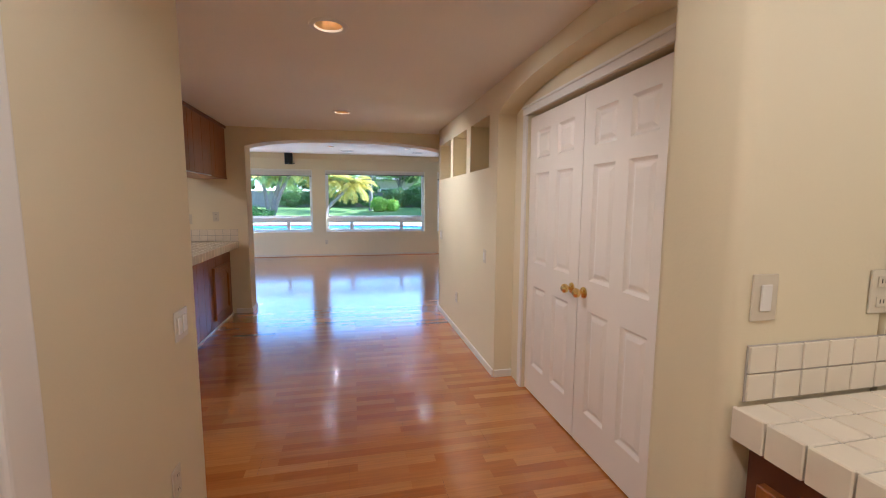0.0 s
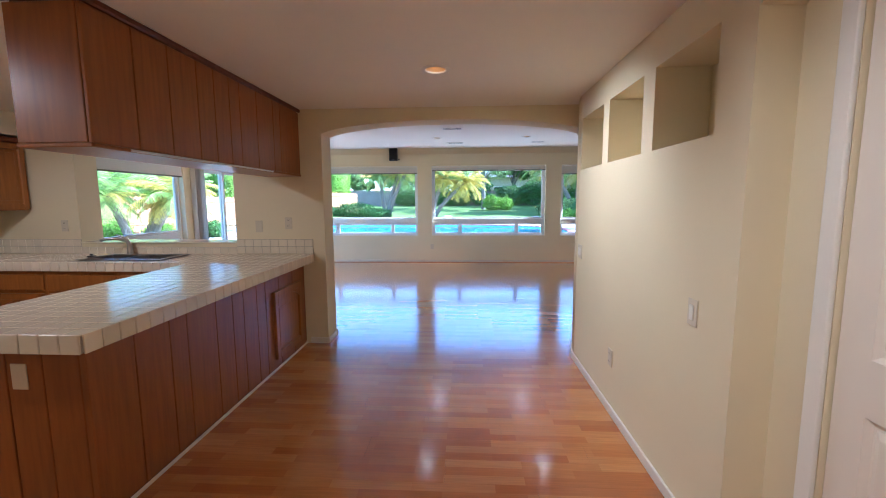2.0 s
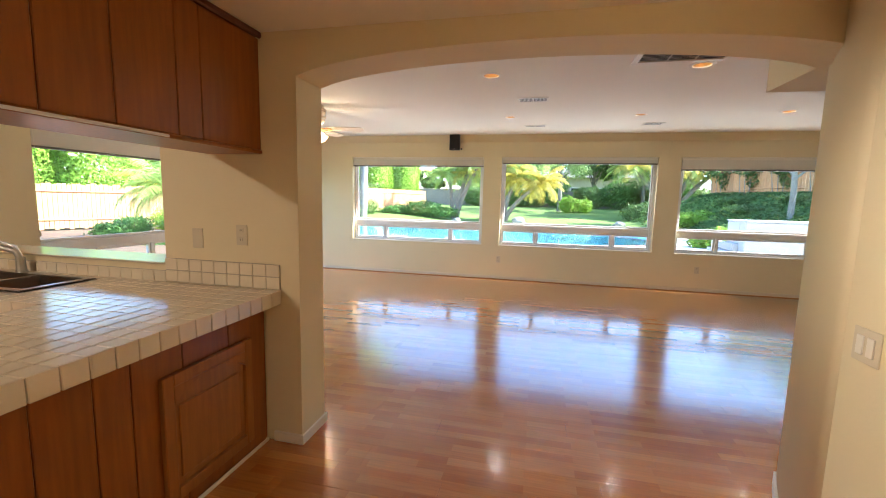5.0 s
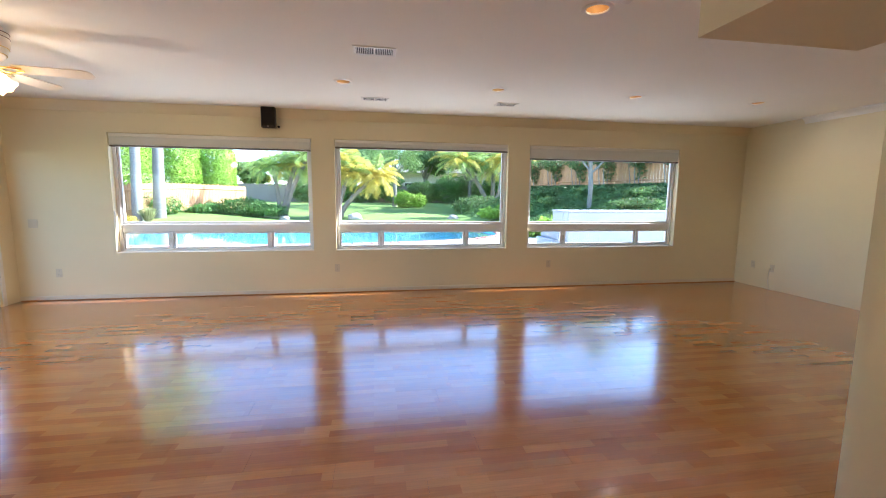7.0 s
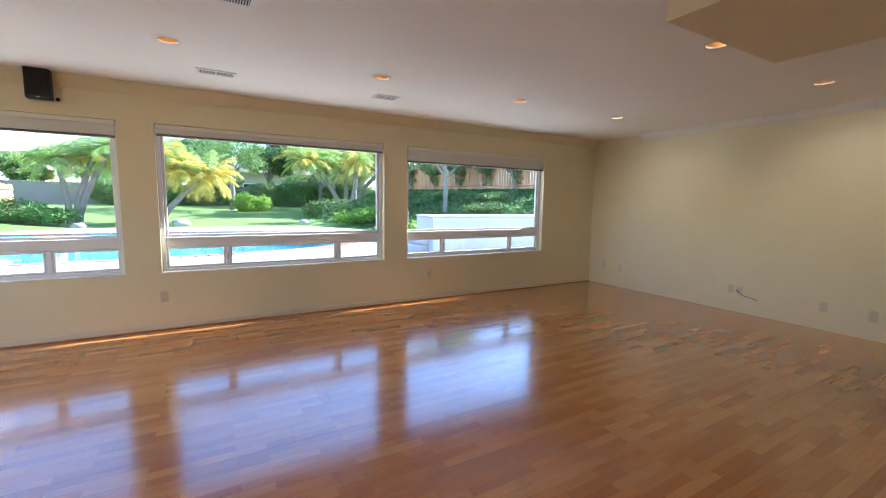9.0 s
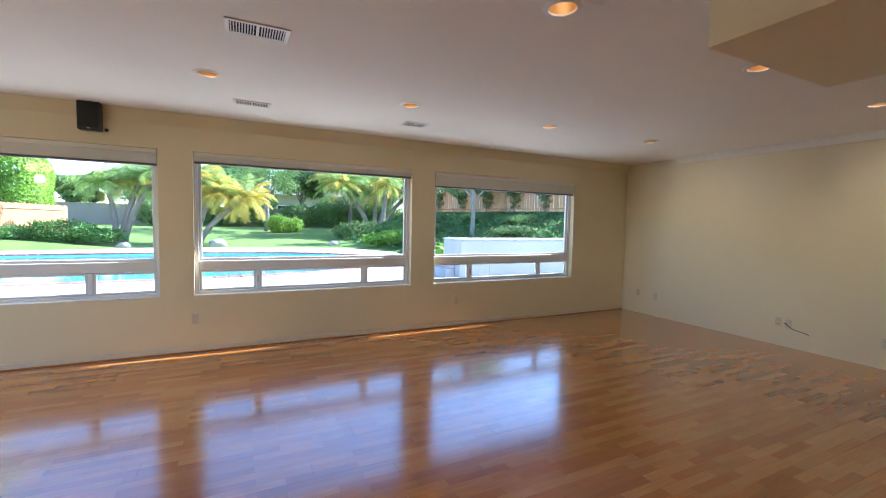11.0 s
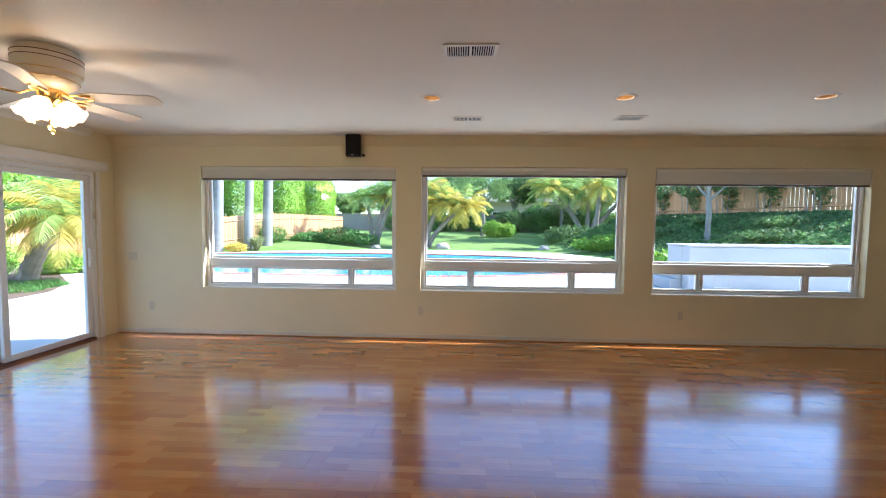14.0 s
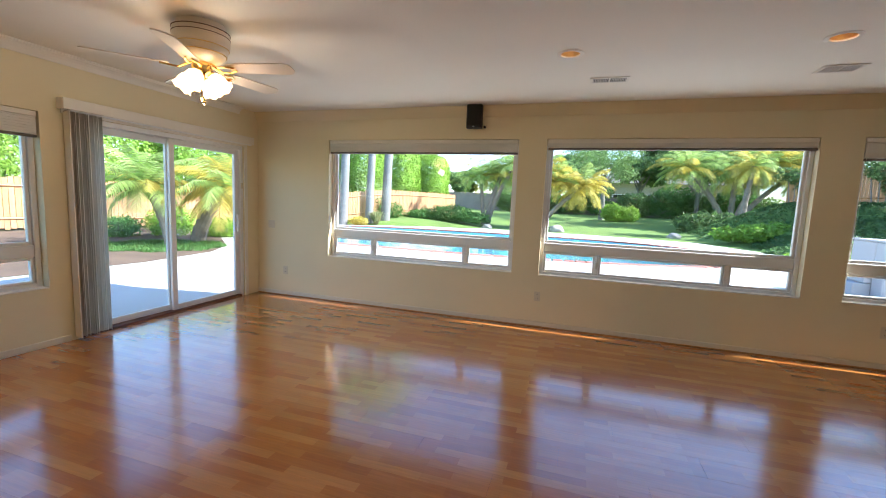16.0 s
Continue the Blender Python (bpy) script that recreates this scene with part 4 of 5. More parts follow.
part("toe_strip", box(bmesh.new(), -0.241, -0.228, 3.48, YA - 0.014, 0.0, 0.022, 0.004), M_TILE, pen, "pale floor strip")
plate(pose(-0.55, 3.4815, 0.69, 0, 0, 180), "almond blank plate on the peninsula end", "blank")


def cab_door(parent, m, w, h, arched=False, handle=False, material=None):
    """A frame-and-panel cabinet door; local x along, y out, z up from its corner."""
    material = material or M_OAK
    bm = bmesh.new()
    s = 0.055
    box(bm, 0, s, 0, 0.028, 0, h, 0.004)
    box(bm, w - s, w, 0, 0.028, 0, h, 0.004)
    box(bm, s, w - s, 0, 0.028, 0, s, 0.003)
    box(bm, s, w - s, 0, 0.028, h - s, h, 0.003)
    if arched:
        n = 14
        vs = []
        for i in range(n + 1):
            u = i / n
            drop = 0.075 * (1 - math.sin(math.pi * u) ** 0.8)
            vs.append((s + (w - 2 * s) * u, h - s - drop))
        loop = [(s, h - s + 0.001)] + vs + [(w - s, h - s + 0.001)]
        f = bm.faces.new([bm.verts.new((px, 0.0275, pz)) for px, pz in loop])
        r = bmesh.ops.extrude_face_region(bm, geom=[f])
        bmesh.ops.translate(bm, vec=(0, -0.024, 0), verts=[v for v in r["geom"] if isinstance(v, bmesh.types.BMVert)])
    bmesh.ops.transform(bm, matrix=m, verts=bm.verts[:])
    d = part("door", bm, material, parent)
    bm = box(bmesh.new(), s - 0.004, w - s + 0.004, 0.001, 0.009, s - 0.004, h - s + 0.004)
    box(bm, s + 0.03, w - s - 0.03, 0.008, 0.015, s + 0.03, h - s - (0.1 if arched else 0.03), 0.005)
    bmesh.ops.transform(bm, matrix=m, verts=bm.verts[:])
    part("door_panel", bm, material, d)
    return d


cab_door(pen, pose(-0.2415, 5.72, 0.10, 0, 0, -90), 0.55, 0.58, True, material=M_OAK)

up = thing("hanging_cabinet", "dark cherry-stained cabinet row hung from the kitchen ceiling", "cabinet", pose(0, 0, 0))
UX0, UX1, UY0, UZ0 = -0.575, -0.235, 3.61, 1.675
part("body", box(bmesh.new(), UX0 + 0.018, UX1 - 0.018, UY0 + 0.018, YA - 0.004, UZ0 + 0.02, KITCHEN_CEIL - 0.002), M_DARKWOOD, up)
bx = [UY0]
rw = random.Random(9)
while bx[-1] < YA - 0.22:
    bx.append(bx[-1] + rw.choice((0.13, 0.17, 0.24, 0.27)))
bx[-1] = YA - 0.006
for a, b in zip(bx, bx[1:]):
    part("board", box(bmesh.new(), UX1 - 0.017, UX1, a + 0.002, b - 0.002, UZ0 + 0.02, KITCHEN_CEIL - 0.035, 0.003), M_CHERRY, up)
part("end_panel", box(bmesh.new(), UX0, UX1 - 0.019, UY0, UY0 + 0.017, UZ0 + 0.02, KITCHEN_CEIL - 0.035, 0.003), M_CHERRY, up)
for j in range(4):
    cab_door(up, pose(UX0 + 0.016, UY0 + 0.03 + 0.575 * j, UZ0 + 0.04, 0, 0, 90), 0.565, 0.56, False)
part("bottom_board", box(bmesh.new(), UX0 - 0.004, UX1 + 0.006, UY0 - 0.006, YA - 0.004, UZ0, UZ0 + 0.019, 0.004), M_CHERRY, up)
part("top_moulding", box(bmesh.new(), UX1, UX1 + 0.02, UY0 - 0.02, YA - 0.004, KITCHEN_CEIL - 0.034, KITCHEN_CEIL - 0.002, 0.006), M_DARKWOOD, up)
part("top_moulding", box(bmesh.new(), UX0, UX1 + 0.001, UY0 - 0.02, UY0, KITCHEN_CEIL - 0.034, KITCHEN_CEIL - 0.002, 0.006), M_DARKWOOD, up)
# White strip modelled for the light reflected along the cabinet's lower edge
part("light_strip", box(bmesh.new(), UX1 + 0.006, UX1 + 0.012, UY0 + 0.2, YA - 0.6, UZ0 + 0.002, UZ0 + 0.014, 0.002), M_VINYL, up, "pale strip standing for light reflected along the edge")


def wall_cabinet(y0, y1, z0, z1, label, doors=1, arched=False):
    c = thing("wall_cabinet", label, "cabinet", pose(XW + 0.003, y0, z0), "wall cabinets")
    w, h = y1 - y0, z1 - z0
    part("body", box(bmesh.new(), 0, 0.44, 0, w, 0, h, 0.003), M_OAK, c)
    dw = w / doors
    for k in range(doors):
        cab_door(c, pose(0.441, k * dw + dw - 0.008, 0.012, 0, 0, -90), dw - 0.016, h - 0.024, arched)
    part("cornice", box(bmesh.new(), 0, 0.475, -0.01, w + 0.01, h, h + 0.05, 0.012, 2), M_DARKWOOD, c)
    return c


wall_cabinet(4.96, 5.86, 1.36, 2.02, "oak double wall cabinet beside the range hood", 2)
wall_cabinet(4.18, 4.955, 1.72, 2.02, "short oak wall cabinet above the range hood", 2, True)
wall_cabinet(3.2, 4.175, 1.36, 2.02, "oak wall cabinet beside the range hood", 2, True)
structure("ceiling_cabinet_soffit", box(bmesh.new(), XW + 0.001, XW + 0.49, 2.1, YA - 0.002, 2.09, KITCHEN_CEIL - 0.001), M_CEIL, "cream soffit above wall cabinets", "ceiling")


def base_cabinet(m, w, label, drawer=True, dep=0.58):
    """Local x along the front, y out of the front, z up."""
    c = thing("base_cabinet", label, "cabinet", m, "base cabinets")
    part("body", box(bmesh.new(), 0, w, -dep, 0, 0.10, CT - 0.08), M_OAK, c)
    part("plinth", box(bmesh.new(), 0, w, -dep, -0.06, 0, 0.10), M_DARKWOOD, c)
    if drawer:
        part("drawer_front", box(bmesh.new(), 0.015, w - 0.015, 0.001, 0.02, 0.66, 0.80, 0.006, 2), M_OAK, c)
    cab_door(c, pose(0.015, 0.001, 0.13), w - 0.03, 0.5, True)
    return c


y = 2.62
for w in (0.6, 0.62, 0.76, 0.62):
    base_cabinet(pose(-2.89, y + w, 0, 0, 0, -90), w - 0.004, "oak base cabinet with arched panel door")
    y += w
x = -2.86
for w in (0.5, 0.68, 0.65):
    base_cabinet(pose(x + w, 5.30, 0, 0, 0, 180), w - 0.004, "oak base cabinet with arched panel door")
    x += w

hood = thing("range_hood", "stainless steel range hood under a cabinet", "range hood", pose(XW + 0.004, 4.19, 1.50))
bm = bmesh.new()
prof = [(0, 0), (0.50, 0), (0.50, 0.045), (0.30, 0.215), (0, 0.215)]
e0 = [bm.verts.new((px, 0, pz)) for px, pz in prof]
e1 = [bm.verts.new((px, 0.755, pz)) for px, pz in prof]
for k in range(5):
    bm.faces.new((e0[k], e0[(k + 1) % 5], e1[(k + 1) % 5], e1[k]))
bm.faces.new(e0)
bm.faces.new(e1)
part("canopy", bm, M_STEEL, hood)
part("filter", box(bmesh.new(), 0.06, 0.44, 0.06, 0.7, -0.006, -0.001, 0.002), M_GRILLE, hood)
part("control_strip", box(bmesh.new(), 0.501, 0.506, 0.2, 0.5, 0.01, 0.035, 0.002), M_BLACK, hood)
backp = thing("steel_backplate", "stainless steel plate with ledge behind the cooktop", "backplate", pose(XW + 0.001, 4.19, 1.135))
part("sheet", box(bmesh.new(), 0, 0.004, 0, 0.755, 0, 0.36), M_STEEL, backp)
part("ledge", box(bmesh.new(), 0.004, 0.11, 0, 0.755, 0.105, 0.125, 0.006), M_STEEL, backp)
cook = thing("cooktop", "black gas cooktop on the tiled counter", "cooktop", pose(-3.17, 4.56, CT + 0.003))
part("glass_top", box(bmesh.new(), -0.25, 0.25, -0.38, 0.38, 0, 0.012, 0.005, 2), M_BLACK, cook)
for bx_, by_ in ((-0.12, -0.22), (-0.12, 0.22), (0.12, -0.22), (0.12, 0.22)):
    part("burner", lathe(bmesh.new(), [(0.02, 0.03), (0.04, 0.028), (0.045, 0.014), (0.05, 0.0125)], 20, Matrix.Translation((bx_, by_, 0))), M_DARK, cook)
    bm = bmesh.new()
    for k in range(4):
        a = math.pi / 4 + k * math.pi / 2
        tube(bm, [(bx_ + 0.03 * math.cos(a), by_ + 0.03 * math.sin(a), 0.042), (bx_ + 0.11 * math.cos(a), by_ + 0.11 * math.sin(a), 0.042), (bx_ + 0.115 * math.cos(a), by_ + 0.115 * math.sin(a), 0.0125)], 0.006, 6)
    part("grate", bm, M_BLACK, cook, "cast iron grate")

sink = thing("kitchen_sink", "stainless steel double-bowl sink in the tiled counter", "sink", pose(SINK[0], SINK[2], CT))
sw, sd = SINK[1] - SINK[0], SINK[3] - SINK[2]
bm = bmesh.new()
for a in ((-0.02, 0.025, -0.02, sd + 0.02), (sw - 0.025, sw + 0.02, -0.02, sd + 0.02), (0.025, sw - 0.025, -0.02, 0.025), (0.025, sw - 0.025, sd - 0.025, sd + 0.02), (sw / 2 - 0.015, sw / 2 + 0.015, 0.025, sd - 0.025)):
    box(bm, *a, 0.0045, 0.010, 0.002)
part("rim", bm, M_STEEL, sink)
for a, b in ((0.025, sw / 2 - 0.015), (sw / 2 + 0.015, sw - 0.025)):
    bm = bmesh.new()
    for q in ((a, a + 0.004, 0.025, sd - 0.025, -0.17, 0.004), (b - 0.004, b, 0.025, sd - 0.025, -0.17, 0.004), (a, b, 0.025, 0.029, -0.17, 0.004), (a, b, sd - 0.029, sd - 0.025, -0.17, 0.004), (a, b, 0.025, sd - 0.025, -0.174, -0.17)):
        box(bm, *q)
    part("bowl", bm, M_STEEL, sink)
tap = thing("kitchen_faucet", "brushed steel single-lever faucet beside the sink", "faucet", pose(-1.98, 5.80, CT + 0.004))
part("base", lathe(bmesh.new(), [(0.024, 0.10), (0.026, 0.02), (0.032, 0.004), (0.034, 0.0)], 20), M_STEEL, tap, "", True)
part("spout", tube(bmesh.new(), [(0, 0, 0.09), (-0.02, -0.01, 0.14), (-0.09, -0.05, 0.165), (-0.17, -0.10, 0.16), (-0.20, -0.115, 0.145)], [0.02, 0.019, 0.016, 0.015, 0.014], 12), M_STEEL, tap, "", True)
part("lever", tube(bmesh.new(), [(0, 0, 0.10), (-0.02, -0.01, 0.165), (-0.10, -0.04, 0.20)], [0.017, 0.012, 0.007], 10), M_STEEL, tap, "", True)
stopper = thing("sink_stopper", "small black sink stopper on the counter edge", "stopper", pose(-2.20, 5.60, CT + 0.004))
part("disc", lathe(bmesh.new(), [(0.012, 0.03), (0.014, 0.022), (0.008, 0.018), (0.036, 0.010), (0.038, 0.0)], 18), M_BLACK, stopper, "", True)

# desk counter beside the double doors
tiled_counter("desk_counter", 2.165, 4.2, -0.6, 1.116, ("x0",), "cream glazed tile desk counter")
splash("desk_backsplash", "x", 2.20, 4.2, 1.13, -1, CT + 0.003, 2, "cream glazed tile backsplash with grey grout")
desk = thing("desk_cabinet", "dark cherry-stained base cabinet under the desk counter", "cabinet", pose(0, 0, 0))
part("body", box(bmesh.new(), 2.22, 4.2, -0.58, 1.115, 0.0, CT - 0.08), M_DARKWOOD, desk)
cab_door(desk, pose(2.219, 0.45, 0.12, 0, 0, 90), 0.62, 0.62, False, material=M_CHERRY)


# ---- garden ----
DECK_Z = -0.12
POOL_C, POOL_RX, POOL_RY = (-3.2, 23.9), 9.7, 4.9
BANK_A, BANK_U = (13.5, 33.0), (0.426, -0.905)


def smooth(a, b, v):
    u = min(1.0, max(0.0, (v - a) / (b - a)))
    return u * u * (3 - 2 * u)


def in_pool(x, y, grow=0.0):
    u, v = (x - POOL_C[0]) / (POOL_RX + grow), (y - POOL_C[1]) / (POOL_RY + grow)
    return abs(u) ** 2.6 + abs(v) ** 2.6 < 1


def bank_off(x, y):
    """How far a place lies in front of the fence on the bank."""
    return (x - BANK_A[0]) * BANK_U[1] - (y - BANK_A[1]) * BANK_U[0]


def on_bank(along, off=0.0):
    return BANK_A[0] + BANK_U[0] * along + BANK_U[1] * off, BANK_A[1] + BANK_U[1] * along - BANK_U[0] * off


def ground_z(x, y):
    lawn = 0.95 * smooth(33, 52, y)
    bank = 2.3 * (1 - smooth(0.5, 9.0 - 4.5 * smooth(24, 32, y), bank_off(x, y))) * smooth(40, 34, y)
    left = 0.45 * smooth(27, 34, y) * smooth(-4, -10, x)
    return DECK_Z - 0.03 + max(lawn, bank, left)


gx = sorted({*np.round(np.arange(-34, 40.1, 1.0), 2), -400.0, -150.0, -70.0, 70.0, 150.0, 400.0})
gy = sorted({*np.round(np.arange(-8, 64.1, 1.0), 2), -300.0, -80.0, -30.0, 90.0, 180.0, 500.0})
bm = bmesh.new()
grid = []
for yv in gy:
    row = []
    for xv in gx:
        z = ground_z(xv, yv) + 0.03 * noise.noise((xv * 0.4, yv * 0.4, 0))
        if XW - 1 < xv < XE + 1 and yv < YN + 1:
            z = -0.25
        if in_pool(xv, yv, 1.0):
            z = -1.7
        elif -9.5 < xv < 13 and 11 < yv < 32 and z < 0.1:
            z = DECK_Z - 0.08
        row.append(bm.verts.new((xv, yv, z)))
    grid.append(row)
for r, s in zip(grid, grid[1:]):
    for i in range(len(gx) - 1):
        bm.faces.new((r[i], r[i + 1], s[i + 1], s[i]))
for f in bm.faces:
    f.smooth = True
structure("ground", bm, M_LAWN, "mown green lawn rising to the back of the garden", "lawn")


def loop_pts(grow, n=96):
    out = []
    for i in range(n):
        a = 2 * math.pi * i / n
        c, s = math.cos(a), math.sin(a)
        q = 2 / 2.6
        out.append((POOL_C[0] + (POOL_RX + grow) * math.copysign(abs(c) ** q, c), POOL_C[1] + (POOL_RY + grow) * math.copysign(abs(s) ** q, s)))
    return out


# deck with the pool cut out of it
bm = bmesh.new()
edges = []
outer = [(-8.6, 6.5), (XW - 0.19, 6.5), (XW - 0.19, YN + 0.175), (XE + 0.19, YN + 0.175), (13, YN + 0.175), (13, 17), (9.5, 20.5), (8.8, 27), (7, 31), (2, 32.4), (-6, 32.6), (-13.5, 29.5), (-16, 23.5), (-12.8, 19.6), (-9.0, 16.3), (-7.9, 13.0)]
for loop in (outer, loop_pts(0.30)):
    vs = [bm.verts.new((px, py, DECK_Z)) for px, py in loop]
    edges += [bm.edges.new((vs[i], vs[(i + 1) % len(vs)])) for i in range(len(vs))]
bmesh.ops.triangle_fill(bm, edges=edges, use_beauty=True)
structure("pavement", bm, M_DECK, "pale concrete pool deck", "patio")
bm = bmesh.new()
for a, b in (((5.17, 19.97), (4.2, 12.0)), ((0.6, 19.0), (-0.2, 12.0)), ((-4.6, 19.0), (-5.2, 12.0)), ((8.2, 15.5), (4.4, 14.2))):
    d = (Vector((*b, 0)) - Vector((*a, 0)))
    nrm = Vector((-d.y, d.x, 0)).normalized() * 0.008
    vs = [bm.verts.new((px + s * nrm.x, py + s * nrm.y, DECK_Z + 0.003)) for (px, py), s in ((a, 1), (a, -1), (b, -1), (b, 1))]
    bm.faces.new(vs)
structure("pavement_joint", bm, M_GROUT, "narrow grey joints in the deck", "joint")
# coping bricks
coping = tagged(thing("pool_coping", "red brick coping round the pool", "coping"), kind="structure")
me = mesh_of("brick", box(bmesh.new(), -0.14, 0.14, -0.155, 0.155, -0.06, 0.0, 0.012), M_COPING)
lp = loop_pts(0.15, 92)
for i, (px, py) in enumerate(lp):
    q = lp[(i + 1) % len(lp)]
    seg = math.hypot(q[0] - px, q[1] - py)
    nb = max(1, round(seg / 0.29))
    for j in range(nb):
        u = (j + 0.5) / nb
        piece("brick", me, coping, px + (q[0] - px) * u, py + (q[1] - py) * u, DECK_Z + 0.02, math.atan2(q[1] - py, q[0] - px))
bm = bmesh.new()
rings = [[bm.verts.new((px, py, z)) for px, py in loop_pts(0.02)] for z in (DECK_Z - 0.02, -1.4)]
for i in range(96):
    bm.faces.new((rings[0][i], rings[0][(i + 1) % 96], rings[1][(i + 1) % 96], rings[1][i]))
bm.faces.new(rings[1])
structure("pool_basin", bm, M_POOL, "pale blue plaster pool basin", "pool")
bm = bmesh.new()
bm.faces.new([bm.verts.new((px, py, DECK_Z - 0.10)) for px, py in loop_pts(0.015)])
structure("water", bm, M_WATER, "clear turquoise pool water", "water")
bm = bmesh.new()
f = bm.faces.new([bm.verts.new((px, py, DECK_Z - 0.03)) for px, py in [(-20.0, 9.0), (-8.4, 9.0), (-7.9, 13.0), (-8.2, 15.0), (-9.0, 16.3), (-12.8, 19.6), (-16.0, 23.5), (-13.7, 29.7), (-13.5, 31.0), (-17.5, 25.0)]])
bmesh.ops.triangulate(bm, faces=[f])
for v in bm.verts:
    v.co.z = DECK_Z + 0.004
structure("ground_mulch", bm, M_MULCH, "brown mulch planting bed", "mulch")

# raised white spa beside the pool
spa = thing("spa_wall", "white plastered raised spa wall, greyed for its shade", "spa", pose(6.72, 16.55, DECK_Z))
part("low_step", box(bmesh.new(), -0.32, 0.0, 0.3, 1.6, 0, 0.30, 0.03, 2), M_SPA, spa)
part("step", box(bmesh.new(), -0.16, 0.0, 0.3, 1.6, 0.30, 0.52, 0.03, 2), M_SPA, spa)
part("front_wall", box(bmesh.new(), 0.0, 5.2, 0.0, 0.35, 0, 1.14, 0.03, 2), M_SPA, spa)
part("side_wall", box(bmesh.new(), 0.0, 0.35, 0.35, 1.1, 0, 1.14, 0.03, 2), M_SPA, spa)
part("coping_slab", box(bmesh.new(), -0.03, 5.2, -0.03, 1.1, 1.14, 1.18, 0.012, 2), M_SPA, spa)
part("access_door", bars(bmesh.new(), 0.62, 1.02, 0.12, 0.5, 0.02, -0.012, 0.0), M_GRILLE, spa, "small framed access door")


# ---- plants ----
def cloud_mesh(name, blobs, count, size, material, rng, shell=0.55, aspect=0.5, up=0.3):
    """Many small leaves spread through uneven blobs (x, y, z, rx, ry, rz)."""
    vol = np.array([b[3] * b[4] * b[5] for b in blobs]) ** (2 / 3)
    pick = rng.choice(len(blobs), size=count, p=vol / vol.sum())
    bl = np.array(blobs)[pick]
    d = rng.normal(size=(count, 3))
    d /= np.linalg.norm(d, axis=1)[:, None]
    r = shell + (1 - shell) * rng.random(count) ** 0.6
    lump = 1 + 0.16 * np.sin(d[:, 0] * 7 + bl[:, 0] * 3) * np.cos(d[:, 2] * 6 + bl[:, 1]) + 0.08 * rng.normal(size=count)
    p = bl[:, :3] + d * bl[:, 3:6] * (r * lump)[:, None]
    n = d * 0.7 + rng.normal(size=(count, 3)) * 0.6
    n[:, 2] += up
    n /= np.linalg.norm(n, axis=1)[:, None]
    a = np.cross(n, rng.normal(size=(count, 3)))
    a /= np.linalg.norm(a, axis=1)[:, None] + 1e-9
    b = np.cross(n, a)
    s = size * (0.6 + 0.8 * rng.random(count))[:, None]
    quad = np.stack([p - a * s, p + b * s * aspect - a * s * 0.1, p + a * s, p - b * s * aspect - a * s * 0.1], axis=1).reshape(-1, 3)
    me = bpy.data.meshes.new(name)
    idx = np.arange(count * 4).reshape(-1, 4)
    me.from_pydata(quad.tolist(), [], idx.tolist())
    me.materials.append(material)
    return me


def shrub(name, label, category, x, y, blobs, count, size, material, seed, group=""):
    rng = np.random.default_rng(seed)
    t = thing(name, label, category, pose(x, y, ground_z(x, y)), group)
    ob = new("foliage", cloud_mesh("foliage", blobs, count, size, material, rng))
    ob.parent = t
    bm = bmesh.new()
    for k in range(5):
        b = blobs[k % len(blobs)]
        tube(bm, [(b[0] * 0.6 + 0.08 * k - 0.16, b[1] * 0.6, -0.03), (b[0] * 0.8 + 0.1 * k - 0.2, b[1] * 0.8, b[2] * 0.6), (b[0] + 0.25 * (k - 2) * b[3] * 0.5, b[1], b[2] + b[5] * 0.5)], [0.03, 0.02, 0.008], 5)
    part("stems", bm, M_BARK, t)
    return t


def frond(bm, base, az, elev, length, droop, rng, leaf, pairs=24):
    """One feather frond as a bent midrib with narrow leaflets."""
    h = Vector((math.cos(az), math.sin(az), 0))
    side = Vector((-math.sin(az), math.cos(az), 0))
    pts, p, e = [], Vector(base), elev
    n = 9
    for i in range(n + 1):
        pts.append(p.copy())
        p = p + (h * math.cos(e) + Vector((0, 0, math.sin(e)))) * (length / n)
        e -= droop / n * (0.5 + 1.2 * i / n)
    tube(bm, pts, [0.02 * length / 2 * (1 - 0.8 * i / n) for i in range(n + 1)], 4)
    for k in range(2, pairs + 1):
        u = k / pairs * n
        i = min(int(u), n - 1)
        q = pts[i].lerp(pts[i + 1], u - i)
        d = (pts[i + 1] - pts[i]).normalized()
        nrm = side.cross(d)
        ln = leaf * math.sin(math.pi * min(1.0, 0.16 + 0.84 * k / pairs)) ** 0.6 * (0.85 + 0.3 * rng.random())
        for s in (-1, 1):
            v = (side * s * 0.85 + d * 0.65 - nrm * -0.0 + Vector((0, 0, -0.25 - 0.25 * rng.random()))).normalized()
            w = d * (0.025 * length / 2)
            tip = q + v * ln + Vector((0, 0, -0.22 * ln))
            midp = q + v * ln * 0.55
            a = [bm.verts.new(c) for c in (q - w, q + w, midp + w * 0.9, tip, midp - w * 0.9)]
            bm.faces.new(a)


